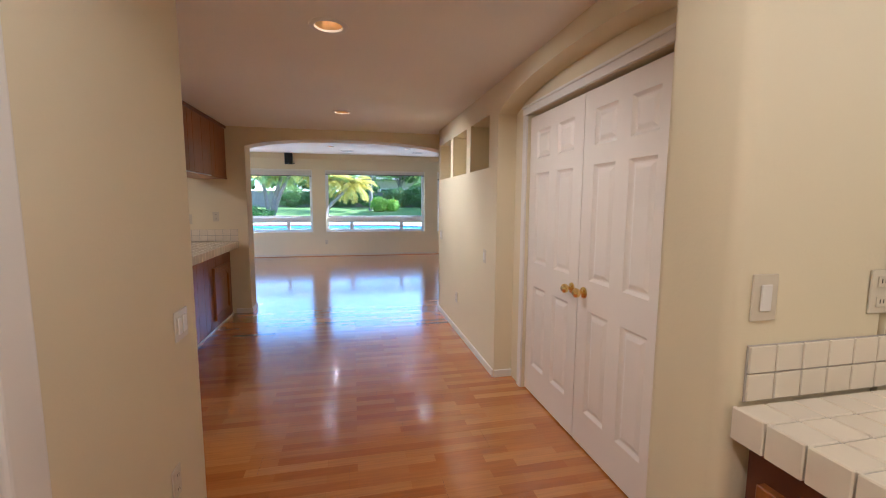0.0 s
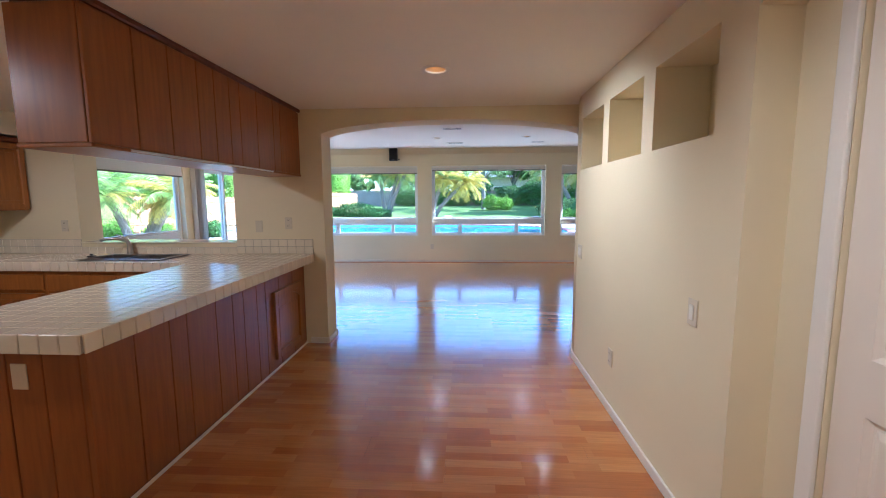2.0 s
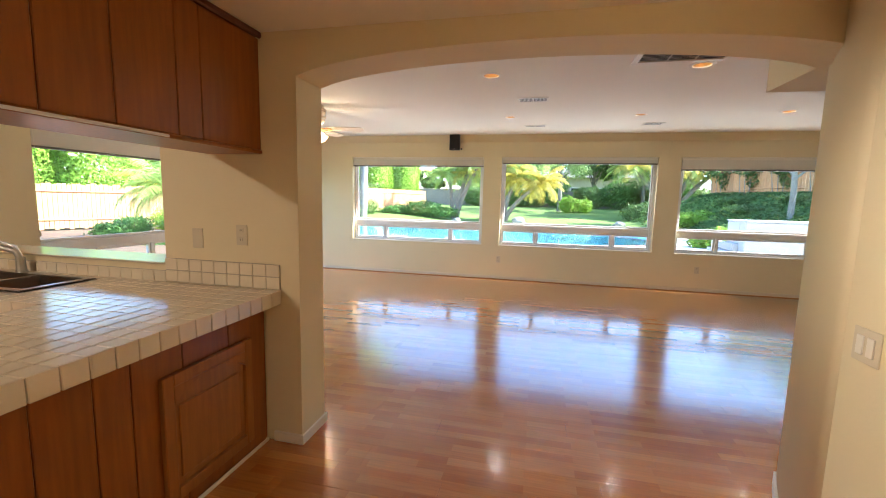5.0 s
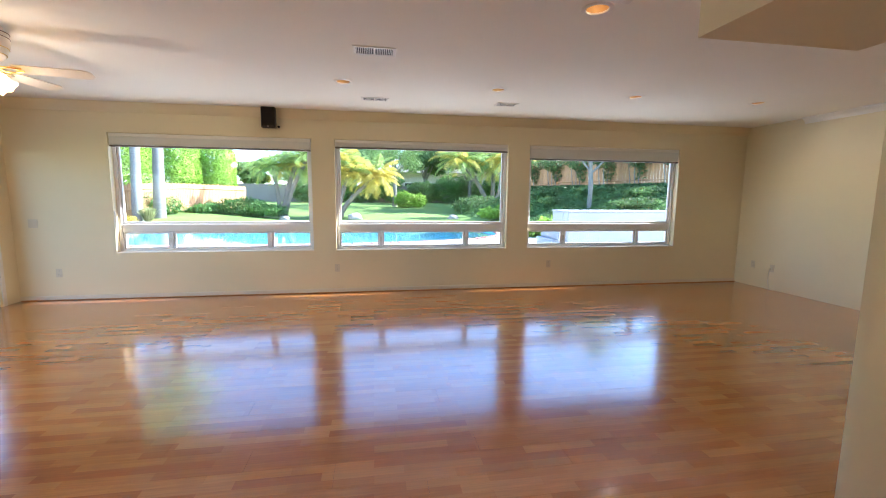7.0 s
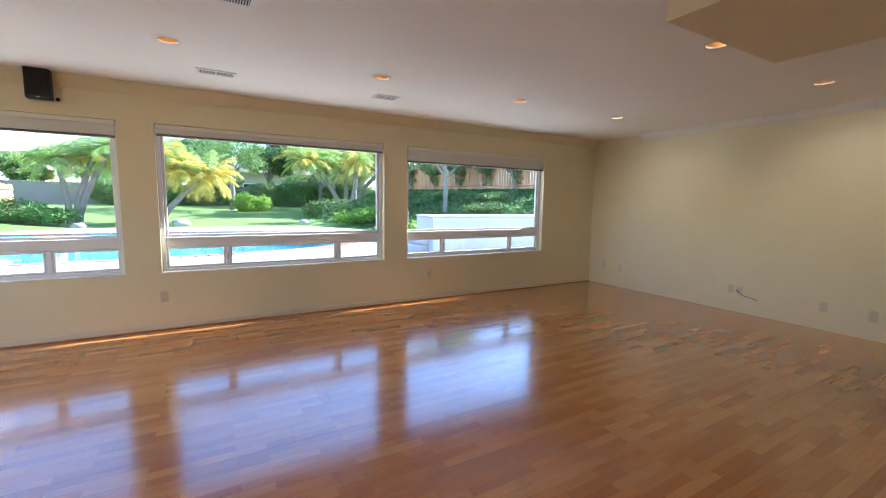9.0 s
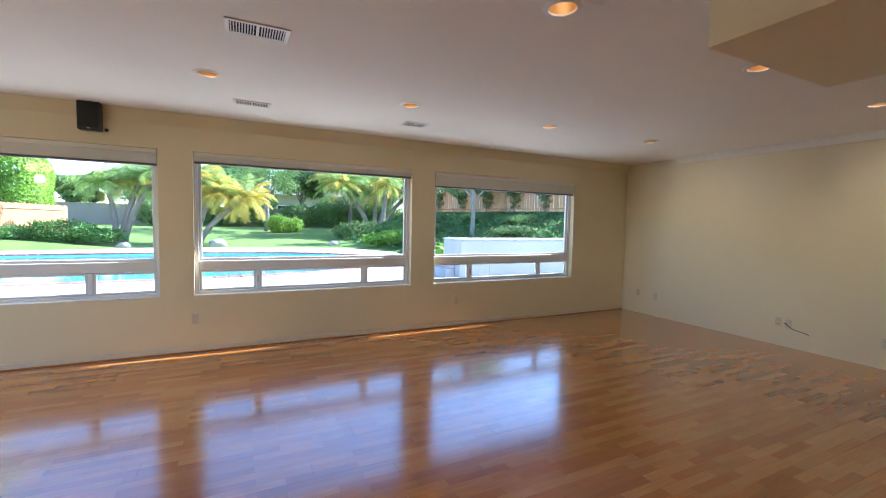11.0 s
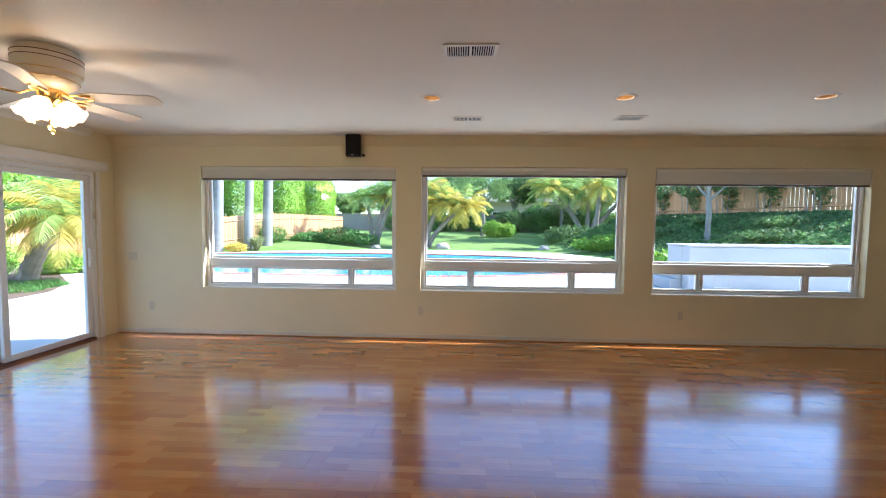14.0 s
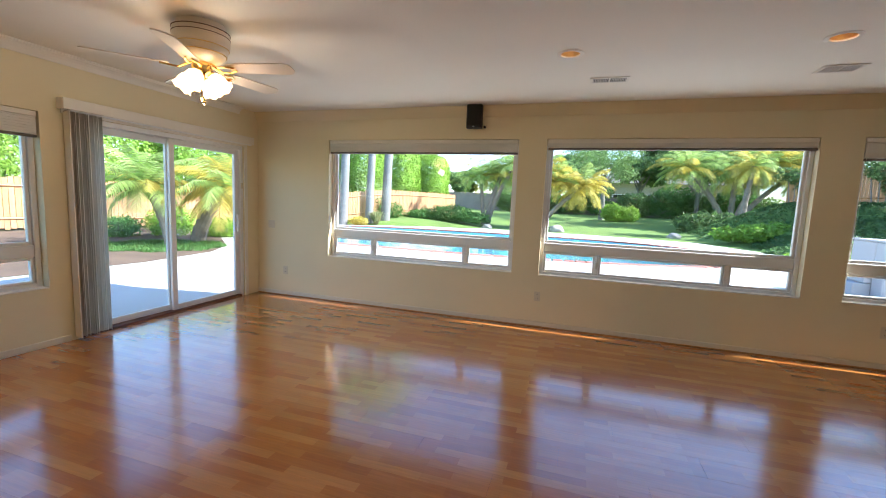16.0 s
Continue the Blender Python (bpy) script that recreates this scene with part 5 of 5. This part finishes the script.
def palm(x, y, trunks, label, seed, fronds=44, length=2.1, leaf=0.5, group="feather palms", base=None):
    """trunks: (lean x, lean y, height, radius, yellow share)"""
    rng = random.Random(seed)
    t = thing("palm_tree", label, "palm tree", pose(x, y, ground_z(x, y) if base is None else base), group)
    for lx, ly, h, r, yellow in trunks:
        pts, rad = [], []
        n = 14
        for i in range(n + 1):
            u = i / n
            pts.append((lx * u ** 1.5 + 0.15 * lx, ly * u ** 1.5 + 0.1 * ly, h * u - (0.12 if i == 0 else 0)))
            rad.append(0.72 * r * (1.3 - 0.4 * u + (0.10 if i % 2 else -0.05)) * (1.25 if u > 0.86 else 1.0))
        tr = part("trunk", tube(bmesh.new(), pts, rad, 10), M_TRUNK, t, "rough ringed trunk")
        top = Vector(pts[-1])
        greens, yellows = bmesh.new(), bmesh.new()
        for k in range(fronds):
            u = (k + 0.5) / fronds
            az = k * 2.399963 + rng.random() * 0.4
            el = radians(78 - 105 * u + rng.uniform(-8, 8))
            bmx = yellows if rng.random() < yellow * (0.25 + 1.4 * u) else greens
            frond(bmx, top, az, el, length * rng.uniform(0.8, 1.1) * (0.8 + 0.2 * math.sin(math.pi * u)), radians(rng.uniform(65, 100)), rng, leaf * length / 2)
        part("crown", greens, M_PALM, t, "arching green fronds")
        if len(yellows.faces):
            part("lower_fronds", yellows, M_PALMY, t, "yellowing lower fronds")
        else:
            yellows.free()
    return t


palm(-5.3, 36.0, [(0.9, 0.3, 3.7, 0.2, 0.2), (1.7, 0, 4.2, 0.2, 0.25), (-0.5, 0.5, 3.5, 0.18, 0.1)], "clump of leaning feather palms beyond the pool", 3, 28, 2.3)
palm(-1.6, 35.8, [(1.0, 0.2, 3.3, 0.22, 0.75), (2.5, 0, 2.9, 0.2, 0.9), (0.1, 0.5, 4.0, 0.22, 0.5)], "clump of feather palms with yellowing fronds", 4, 36, 2.4)
palm(11.8, 42.0, [(-2.6, 0.2, 4.2, 0.24, 0.25), (0.2, 0.3, 4.0, 0.24, 0.5), (2.0, 0.2, 4.6, 0.22, 0.6), (3.2, 0.2, 3.9, 0.22, 0.4)], "clump of feather palms at the foot of the bank", 7, 36, 3.1, base=0.5)
palm(-9.9, 15.3, [(-0.6, -0.2, 1.75, 0.15, 0.15), ], "short feather palm in a mulch bed", 11, 34, 1.75, 0.5)
palm(-10.5, 16.5, [(0.7, 0.5, 1.9, 0.24, 0.6), (1.3, -0.2, 1.7, 0.2, 0.7)], "short double-trunk feather palm with yellow fronds", 12, 34, 1.8, 0.5)
palm(10.6, 36.0, [(0.3, 0, 3.0, 0.18, 0.4)], "small feather palm on the bank", 14, 26, 2.0)

for x, y, r in ((-12.3, 28.3, 0.25), (-11.2, 29.5, 0.22), (-10.8, 31.0, 0.27), (-15.5, 31.0, 0.2)):
    t = thing("royal_palm", "tall palm with a smooth grey trunk", "palm tree", pose(x, y, ground_z(x, y)), "tall smooth palms")
    part("trunk", tube(bmesh.new(), [(0.02 * k, 0.01 * k, -0.15 + 0.75 * k) for k in range(15)], [r * (1.15 - 0.03 * k) for k in range(15)], 16), M_SMOOTHTRUNK, t, "smooth grey trunk", True)
    bm = bmesh.new()
    rng = random.Random(int(x * 10))
    for k in range(20):
        frond(bm, (0.28, 0.14, 10.3), k * 2.4, radians(75 - 5 * k), 3.0, radians(80), rng, 0.8, 18)
    part("crown", bm, M_PALM, t)


def tree(x, y, h, spread, label, seed, count=7000, size=0.10, material=None, trunk=0.16, base=None, bark=None):
    rng = random.Random(seed)
    t = thing("garden_tree", label, "tree", pose(x, y, ground_z(x, y) if base is None else base))
    bm = bmesh.new()
    tube(bm, [(0, 0, -0.1), (0.05, 0.03, h * 0.2), (0.0, 0.08, h * 0.42), (0.06, 0.1, h * 0.62)], [trunk * 1.2, trunk, trunk * 0.8, trunk * 0.45], 10)
    blobs = []
    for k in range(9):
        a = k * 2.4
        z0 = h * (0.3 + 0.03 * k)
        e = Vector((math.cos(a) * spread * rng.uniform(0.35, 0.8), math.sin(a) * spread * rng.uniform(0.35, 0.8), h * rng.uniform(0.55, 0.95)))
        tube(bm, [(0, 0.05, z0), (e.x * 0.45, e.y * 0.45, (z0 + e.z) / 2 + 0.1), e], [trunk * 0.5, trunk * 0.3, trunk * 0.1], 6)
        blobs.append((e.x, e.y, e.z, spread * 0.42, spread * 0.42, h * 0.14))
    part("trunk", bm, bark or M_BARK, t, "grey branching trunk")
    ob = new("crown", cloud_mesh("crown", blobs, count, size, material or M_LEAF, np.random.default_rng(seed), 0.25))
    ob.parent = t
    return t


tree(3.1, 45.2, 6.8, 3.6, "loose airy garden tree on the lawn edge", 21, 7500, 0.085, M_LEAF, 0.2)
tree(12.0, 25.0, 5.6, 2.4, "slim pale-trunked tree on the bank", 22, 3600, 0.11, M_LEAF, 0.12)
tree(19.8, 27.5, 5.0, 2.6, "leafy tree behind the bank fence", 23, 4200, 0.12, M_DARKLEAF, 0.14)
tree(11.5, 50.0, 7.0, 3.6, "loose tree at the back of the garden", 24, 7500, 0.11, M_LEAF, 0.2)
tree(18.0, 48.0, 8.0, 4.2, "dense dark tree at the back of the garden", 25, 7500, 0.17, M_DARKLEAF, 0.2)
tree(1.0, 54.0, 5.4, 3.0, "spreading tree behind the garden wall", 26, 2600, 0.12, M_LEAF, 0.2)
tree(-7.0, 53.0, 3.4, 2.4, "low tree behind the garden wall", 27, 2600, 0.12, M_LEAF, 0.2)
tree(24.0, 40.0, 7.5, 4.2, "dense tree above the bank", 28, 7000, 0.18, M_DARKLEAF, 0.2)

# Those with y below 40 stand out of view, added to shade the bank
for k, (x, y, h, s) in enumerate(((26, 36, 8.5, 3.6), (29.5, 31, 9, 3.8), (32, 26, 9, 3.8), (34, 21, 8.5, 3.6), (22, 44, 9.5, 4.2), (17, 55, 8.5, 4.2), (27, 46, 10, 4.4), (30, 17, 8, 3.4))):
    tree(x, y, h, s, "dense dark shade tree added behind the garden", 300 + k, 11000, 0.24, M_DARKLEAF if k % 3 else M_LEAF, 0.22)
for k, (x, y, h, w) in enumerate(((-13.5, 57.0, 4.6, 3.0), (-6.0, 58.0, 5.2, 3.2), (0.5, 59.0, 6.8, 3.6), (7.5, 57.0, 7.6, 4.0), (12.5, 55.5, 8.0, 4.0))):
    tree(x, y, h, w, "leafy tree behind the garden wall", 330 + k, 9000, 0.22, M_LEAF if k < 2 else M_DARKLEAF, 0.2)
# climbing plants on the bank fence
for k in range(8):
    u = (k + 0.5) / 8
    x, y = on_bank(-2.5 + 16.0 * u, 0.35)
    shrub("climbing_plant", "dark climbing plant on the bank fence", "climber", x, y, [(0, 0, 1.5, 0.75, 0.55, 0.5), (0.3, 0.1, 0.9, 0.4, 0.4, 0.6), (-0.5, 0.3, 1.7, 0.6, 0.4, 0.4)], 900, 0.085, M_DARKLEAF, 400 + k, "fence climbers")

# Ground cover whose dark leaves also stand in for shade on the bank
rngc = np.random.default_rng(500)
px = rngc.uniform(5, 20, 52000)
py = rngc.uniform(18, 42, 52000)
off = (px - BANK_A[0]) * BANK_U[1] - (py - BANK_A[1]) * BANK_U[0]
okv = (off > 0.15) & (off < 8.2 - 0.62 * np.clip(py - 24.5, 0, 7) + 0.4 * np.sin(py * 1.7)) & (py > 20.5) & (py < 37)
px, py = px[okv], py[okv]
pz = np.array([ground_z(a, b) for a, b in zip(px, py)])
cn = len(px)
pc = np.stack([px, py, pz + 0.01 + 0.12 * rngc.random(cn)], axis=1)
da = rngc.normal(size=(cn, 3))
da[:, 2] *= 0.4
da /= np.linalg.norm(da, axis=1)[:, None]
db = np.cross(da, rngc.normal(size=(cn, 3)))
db /= np.linalg.norm(db, axis=1)[:, None]
sz = (0.05 + 0.06 * rngc.random(cn))[:, None]
quad = np.stack([pc - da * sz, pc + db * sz * 0.5, pc + da * sz, pc - db * sz * 0.5], axis=1).reshape(-1, 3)
gme = bpy.data.meshes.new("ground_cover")
gme.from_pydata(quad.tolist(), [], np.arange(cn * 4).reshape(-1, 4).tolist())
gme.materials.append(M_BANKLEAF)
tagged(new("ground_cover", gme), "low dark leafy ground cover, deepened for shade on the bank", "ground cover", kind="stuff")


def hedge_mesh(rx, ry, rz, count, size, seed):
    """Small leaves on and just inside a clipped block with rounded corners."""
    rng = np.random.default_rng(seed)
    d = rng.normal(size=(count, 3))
    d /= np.linalg.norm(d, axis=1)[:, None]
    r = (np.abs(d) ** 5).sum(axis=1) ** -0.2
    r *= 0.90 + 0.10 * rng.random(count) + 0.035 * np.sin(d[:, 1] * 9 + seed) * np.cos(d[:, 2] * 8)
    p = d * r[:, None] * np.array((rx, ry, rz)) + np.array((0, 0, rz + 0.25))
    n = d + rng.normal(size=(count, 3)) * 0.55
    n /= np.linalg.norm(n, axis=1)[:, None]
    a = np.cross(n, rng.normal(size=(count, 3)))
    a /= np.linalg.norm(a, axis=1)[:, None] + 1e-9
    b = np.cross(n, a)
    w = size * (0.6 + 0.8 * rng.random(count))[:, None]
    quad = np.stack([p - a * w, p + b * w * 0.55, p + a * w, p - b * w * 0.55], axis=1).reshape(-1, 3)
    me = bpy.data.meshes.new("foliage")
    me.from_pydata(quad.tolist(), [], np.arange(count * 4).reshape(-1, 4).tolist())
    me.materials.append(M_HEDGE)
    return me


# hedge row behind the fence
for k in range(9):
    u = k / 8
    hx, hy = -22.0 + 10.7 * u, 13.0 + 27.5 * u
    hedge = thing("hedge", "tall bright green clipped hedge above the fence", "hedge", pose(hx, hy, ground_z(hx, hy)), "hedge row")
    new("foliage", hedge_mesh(1.5, 2.05, 2.45 + 0.12 * math.sin(k * 2.3), 26000, 0.075, 60 + k)).parent = hedge
    bm = bmesh.new()
    for j in range(4):
        tube(bm, [(0.1, -1.5 + j, -0.1), (0.0, -1.45 + j, 1.4), (0.1, -1.5 + j, 3.0)], [0.07, 0.05, 0.03], 6)
    part("stems", bm, M_BARK, hedge)

for k in range(9):
    rr = random.Random(700 + k)
    shrub("shrub", "leafy shrub in front of the garden wall", "shrub", -5.5 + 2.9 * k + rr.uniform(-0.5, 0.5), 50.6 + rr.uniform(-0.6, 0.6), [(rr.uniform(-0.6, 0.6), 0, 0.8 + 0.75 * j, 1.5 + 0.3 * rr.random(), 0.9, 0.8) for j in range(2 + k % 2)], 4200, 0.10, M_SHRUB if k % 2 else M_LEAF, 720 + k, "back shrubs")

# low planting by the pool
shrub("shrub", "broad low dark green shrub beside the deck", "shrub", -7.5, 34.3, [(-1.9, 0, 0.35, 1.3, 0.8, 0.45), (0, 0.2, 0.55, 1.7, 1.0, 0.62), (1.7, 0, 0.35, 1.2, 0.8, 0.42)], 7000, 0.075, M_SHRUB, 81)
shrub("shrub", "leafy green shrub in the planting bed", "shrub", -12.6, 32.5, [(0, 0, 0.7, 1.4, 1.1, 0.85), (1.3, 0.3, 0.5, 1.0, 0.9, 0.6), (-1.2, 0.2, 0.5, 0.9, 0.8, 0.6)], 5000, 0.07, M_SHRUB, 82)
shrub("shrub", "bright green leafy clump beside the palms", "shrub", 10.0, 31.8, [(0, 0, 0.4, 1.2, 0.8, 0.5), (1.2, 0.2, 0.45, 1.1, 0.8, 0.55), (-1.2, 0.2, 0.3, 0.8, 0.6, 0.35)], 4200, 0.11, M_HEDGE, 83)
shrub("shrub", "dark rounded shrub beside the palms", "shrub", 8.9, 38.5, [(0, 0, 0.6, 1.5, 1.2, 0.8), (1.4, 0.3, 0.7, 1.1, 1.0, 0.8)], 4000, 0.09, M_DARKLEAF, 84)
shrub("shrub", "round green shrub at the lawn edge", "shrub", 3.9, 44.0, [(0, 0, 0.7, 0.9, 0.8, 0.8)], 3000, 0.08, M_HEDGE, 85)
shrub("shrub", "round green shrub at the lawn edge", "shrub", 5.2, 44.4, [(0, 0, 0.6, 0.85, 0.8, 0.65)], 2800, 0.08, M_HEDGE, 86)
shrub("shrub", "grassy green clump beside the spa wall", "shrub", 8.2, 20.8, [(0, 0, 0.35, 0.9, 0.6, 0.5), (-0.8, 0.2, 0.25, 0.6, 0.5, 0.35)], 1800, 0.10, M_HEDGE, 87)
shrub("shrub", "small green shrub in the mulch bed", "shrub", -9.8, 19.5, [(0, 0, 0.35, 0.6, 0.5, 0.4)], 1800, 0.06, M_SHRUB, 88)
shrub("shrub", "small green shrub in the mulch bed", "shrub", -11.8, 14.2, [(0, 0, 0.3, 0.6, 0.5, 0.35)], 1500, 0.06, M_SHRUB, 89)
shrub("shrub", "low yellow-green shrub in the planting bed", "shrub", -11.4, 28.6, [(0, 0, 0.22, 0.6, 0.4, 0.25)], 1500, 0.05, M_PALMY, 90)
for k, (x, y) in enumerate(((12.6, 31.0), (13.8, 27.5), (14.6, 24.0), (13.4, 23.0), (12.2, 29.0), (11.2, 22.6))):
    shrub("shrub", "low dark ground-cover shrub on the bank", "shrub", x, y, [(0, 0, 0.08, 1.3, 1.0, 0.24), (1.2, 0.3, 0.08, 0.9, 0.8, 0.2)], 2200, 0.07, M_DARKLEAF, 100 + k, "bank shrubs")
for k, (x, y, s) in enumerate(((-11.2, 18.3, 0.5), (-10.3, 18.9, 0.42), (-12.6, 17.4, 0.55), (-13.4, 16.2, 0.5), (-14.0, 18.6, 0.7))):
    shrub("shrub", "soft green shrub in the mulch bed by the fence", "shrub", x, y, [(0, 0, s * 0.7, s * 1.4, s * 1.2, s * 0.75)], 2200, 0.05, M_SHRUB if k % 2 else M_HEDGE, 140 + k, "bed shrubs")

# strip of grass between the deck and the palms
rngs = np.random.default_rng(150)
n = 9000
sx, sy = rngs.uniform(-12.0, -8.5, n), rngs.uniform(13.4, 16.9, n)
keep = np.hypot((sx + 10.2 - 0.25 * (sy - 15.1)) / 1.55, (sy - 15.1) / 1.5) + 0.12 * np.sin(sx * 5) * np.cos(sy * 4) < 1
sx, sy = sx[keep], sy[keep]
n = len(sx)
az, ln = rngs.uniform(0, 6.28, n), rngs.uniform(0.05, 0.11, n)
foot = np.stack([sx, sy, np.full(n, DECK_Z + 0.002)], axis=1)
wide = np.stack([-np.sin(az), np.cos(az), 0 * az], axis=1) * 0.014
tip = foot + np.stack([np.cos(az) * ln * 0.7, np.sin(az) * ln * 0.7, ln], axis=1)
sme = bpy.data.meshes.new("grass")
sme.from_pydata(np.stack([foot - wide, foot + wide, tip], axis=1).reshape(-1, 3).tolist(), [], np.arange(n * 3).reshape(-1, 3).tolist())
sme.materials.append(M_SHRUB)
tagged(new("grass", sme), "short bright green grass in the planting bed", "grass", kind="stuff")
gr = thing("ornamental_grass", "pale fountain grass tuft in the planting bed", "grass tuft", pose(-10.6, 29.3, ground_z(-10.6, 29.3)))
rng = random.Random(77)
bm = bmesh.new()
for k in range(260):
    a, l = rng.random() * 6.28, rng.uniform(0.6, 1.1)
    e = rng.uniform(0.2, 0.75)
    p0 = Vector((0.12 * math.cos(a * 3), 0.12 * math.sin(a * 3), -0.02))
    p1 = p0 + Vector((math.cos(a) * l * e * 0.6, math.sin(a) * l * e * 0.6, l * 0.75))
    p2 = p0 + Vector((math.cos(a) * l * e * 1.3, math.sin(a) * l * e * 1.3, l * 0.7))
    s = Vector((-math.sin(a), math.cos(a), 0)) * 0.008
    v = [bm.verts.new(q) for q in (p0 - s, p0 + s, p1 + s, p2, p1 - s)]
    bm.faces.new(v)
part("blades", bm, M_GRASSY, gr)


def rock(x, y, s, seed, label):
    bm = bmesh.new()
    bmesh.ops.create_icosphere(bm, subdivisions=3, radius=1.0)
    for v in bm.verts:
        n = noise.noise(v.co * 1.3 + Vector((seed, 0, 0)))
        v.co = Vector((v.co.x * s, v.co.y * s * 0.7, v.co.z * s * 0.62)) * (1 + 0.35 * n)
        v.co.z = max(v.co.z, -0.3 * s)
    ob = tagged(part("boulder", bm, M_ROCK), label, "rock")
    ob.location = (x, y, ground_z(x, y) + 0.26 * s)
    return ob


rock(-0.15, 34.2, 0.5, 3, "pale boulder beside the palms")
rock(6.7, 34.4, 0.36, 8, "pale boulder at the lawn corner")
rock(-4.6, 33.6, 0.3, 5, "small stone by the deck")


# ---- fences and walls ----
def fence(p0, p1, h, label, lift=0.0, board=0.15):
    f = thing("fence", label, "fence", pose(p0[0], p0[1], 0))
    d = Vector((p1[0] - p0[0], p1[1] - p0[1], 0))
    n = int(d.length / board)
    ang = math.atan2(d.y, d.x)
    me = mesh_of("board", box(bmesh.new(), -board / 2 + 0.006, board / 2 - 0.006, -0.011, 0.011, 0, h, 0.003), M_FENCE)
    pm = mesh_of("post", box(bmesh.new(), -0.05, 0.05, 0.011, 0.10, -0.3, h + 0.06, 0.006), M_FENCE)
    for k in range(n):
        q = d * ((k + 0.5) / n)
        z = ground_z(p0[0] + q.x, p0[1] + q.y) + lift
        piece("board", me, f, q.x, q.y, z + 0.03 * math.sin(k * 2.1), ang)
        if k % 16 == 0:
            piece("post", pm, f, q.x, q.y, z, ang)
    segs = max(1, int(d.length / 3))
    for z in (0.35, h - 0.3):
        for k in range(segs):
            a, b = d * (k / segs), d * ((k + 1) / segs)
            za, zb = ground_z(p0[0] + a.x, p0[1] + a.y) + lift + z, ground_z(p0[0] + b.x, p0[1] + b.y) + lift + z
            s = Vector((-d.y, d.x, 0)).normalized() * -0.03
            part("rail", tube(bmesh.new(), [(a.x + s.x, a.y + s.y, za), (b.x + s.x, b.y + s.y, zb)], 0.04, 4), M_FENCE, f)
    return f


fence((-19.5, 8.0), (-9.0, 41.0), 1.75, "sunlit cedar board fence along the hedge", 0.1)
fence(on_bank(-2.5), on_bank(17.0), 1.85, "weathered board fence on top of the bank", 0.0, 0.17)
bw = thing("garden_wall", "brown block wall behind the lawn", "garden wall", pose(-9.0, 41.0, 0))
part("wall", box(bmesh.new(), -9.0, 31.0, 11.5, 11.75, 0.4, 2.6), M_BLOCK, bw)
part("cap", box(bmesh.new(), -9.0, 31.0, 11.45, 11.8, 2.6, 2.67, 0.01), M_BLOCK, bw)

hs = thing("neighbour_house", "pale stucco house behind the garden trees", "house", pose(4.0, 66.0, 0.6))
part("wall", box(bmesh.new(), 0, 18, 0, 9, 0, 4.4), M_STUCCO, hs)
bm = bmesh.new()
v = [bm.verts.new(c) for c in ((-0.8, -0.8, 4.3), (18.8, -0.8, 4.3), (18.8, 9.8, 4.3), (-0.8, 9.8, 4.3), (3, 4.5, 6.8), (15, 4.5, 6.8))]
for q in ((0, 1, 5, 4), (1, 2, 5), (2, 3, 4, 5), (3, 0, 4), (3, 2, 1, 0)):
    bm.faces.new([v[i] for i in q])
part("roof", bm, M_ROOF, hs, "grey hipped roof")
for x in (1.5, 5.0, 9.0, 13.5):
    w = part("window", bars(bmesh.new(), x, x + 1.5, 1.3, 2.9, 0.1, -0.04, 0.04), M_VINYL, hs)
    part("pane", box(bmesh.new(), x + 0.1, x + 1.4, -0.02, 0.0, 1.4, 2.8), M_BLACK, w)


# ---- laminate floor: boards laid along x, staggered, with fine seams ----
floor = tagged(thing("floor", "glossy reddish three-strip laminate floor", "floor"), kind="structure")
part("underlay", box(bmesh.new(), XW, XE, -2.6, YN, -0.12, -0.011), M_SUBFLOOR, floor)
BW, BL = 0.195, 1.26
areas = [(XW + 0.001, XE - 0.001, YS, YN - 0.001, 0.0), (XW + 0.001, 2.64, YA, YS, 0.0), (XW + 0.001, 2.64, 1.275, YA, 0.0), (0.48, 4.2, -2.6, 1.275, 0.0)]
board_meshes = {}
near, rest = 0, bmesh.new()
rows = []
yy = -2.6
k = 0
y_lines = []
while yy < YN:
    y_lines.append(yy)
    yy += BW
for r, y0 in enumerate(y_lines):
    y1 = min(y0 + BW, YN - 0.001)
    ym = (y0 + y1) / 2
    if ym > YS:
        x0, x1 = XW + 0.001, XE - 0.001
    elif ym > 2.02:
        x0, x1 = XW + 0.001, 2.64
    else:
        x0, x1 = 0.48, 4.2
    x = x0 - ((r * 0.37) % 1.0) * BL
    while x < x1:
        a, b = max(x, x0), min(x + BL, x1)
        x += BL
        if b - a < 0.02:
            continue
        key = (round(b - a, 3), round(y1 - y0, 3))
        if -1.6 < (a + b) / 2 < 5.4 and ym > 2.6 and near < 300:
            if key not in board_meshes:
                board_meshes[key] = mesh_of("board", box(bmesh.new(), -(b - a) / 2 + 0.0004, (b - a) / 2 - 0.0004, -(y1 - y0) / 2 + 0.0004, (y1 - y0) / 2 - 0.0004, -0.01, 0.0), M_FLOOR)
            piece("board", board_meshes[key], floor, (a + b) / 2, ym, 0.0)
            near += 1
        else:
            box(rest, a + 0.0004, b - 0.0004, y0 + 0.0004, y1 - 0.0004, -0.01, 0.0)
tagged(part("boards", rest, M_FLOOR, floor), kind="stuff")
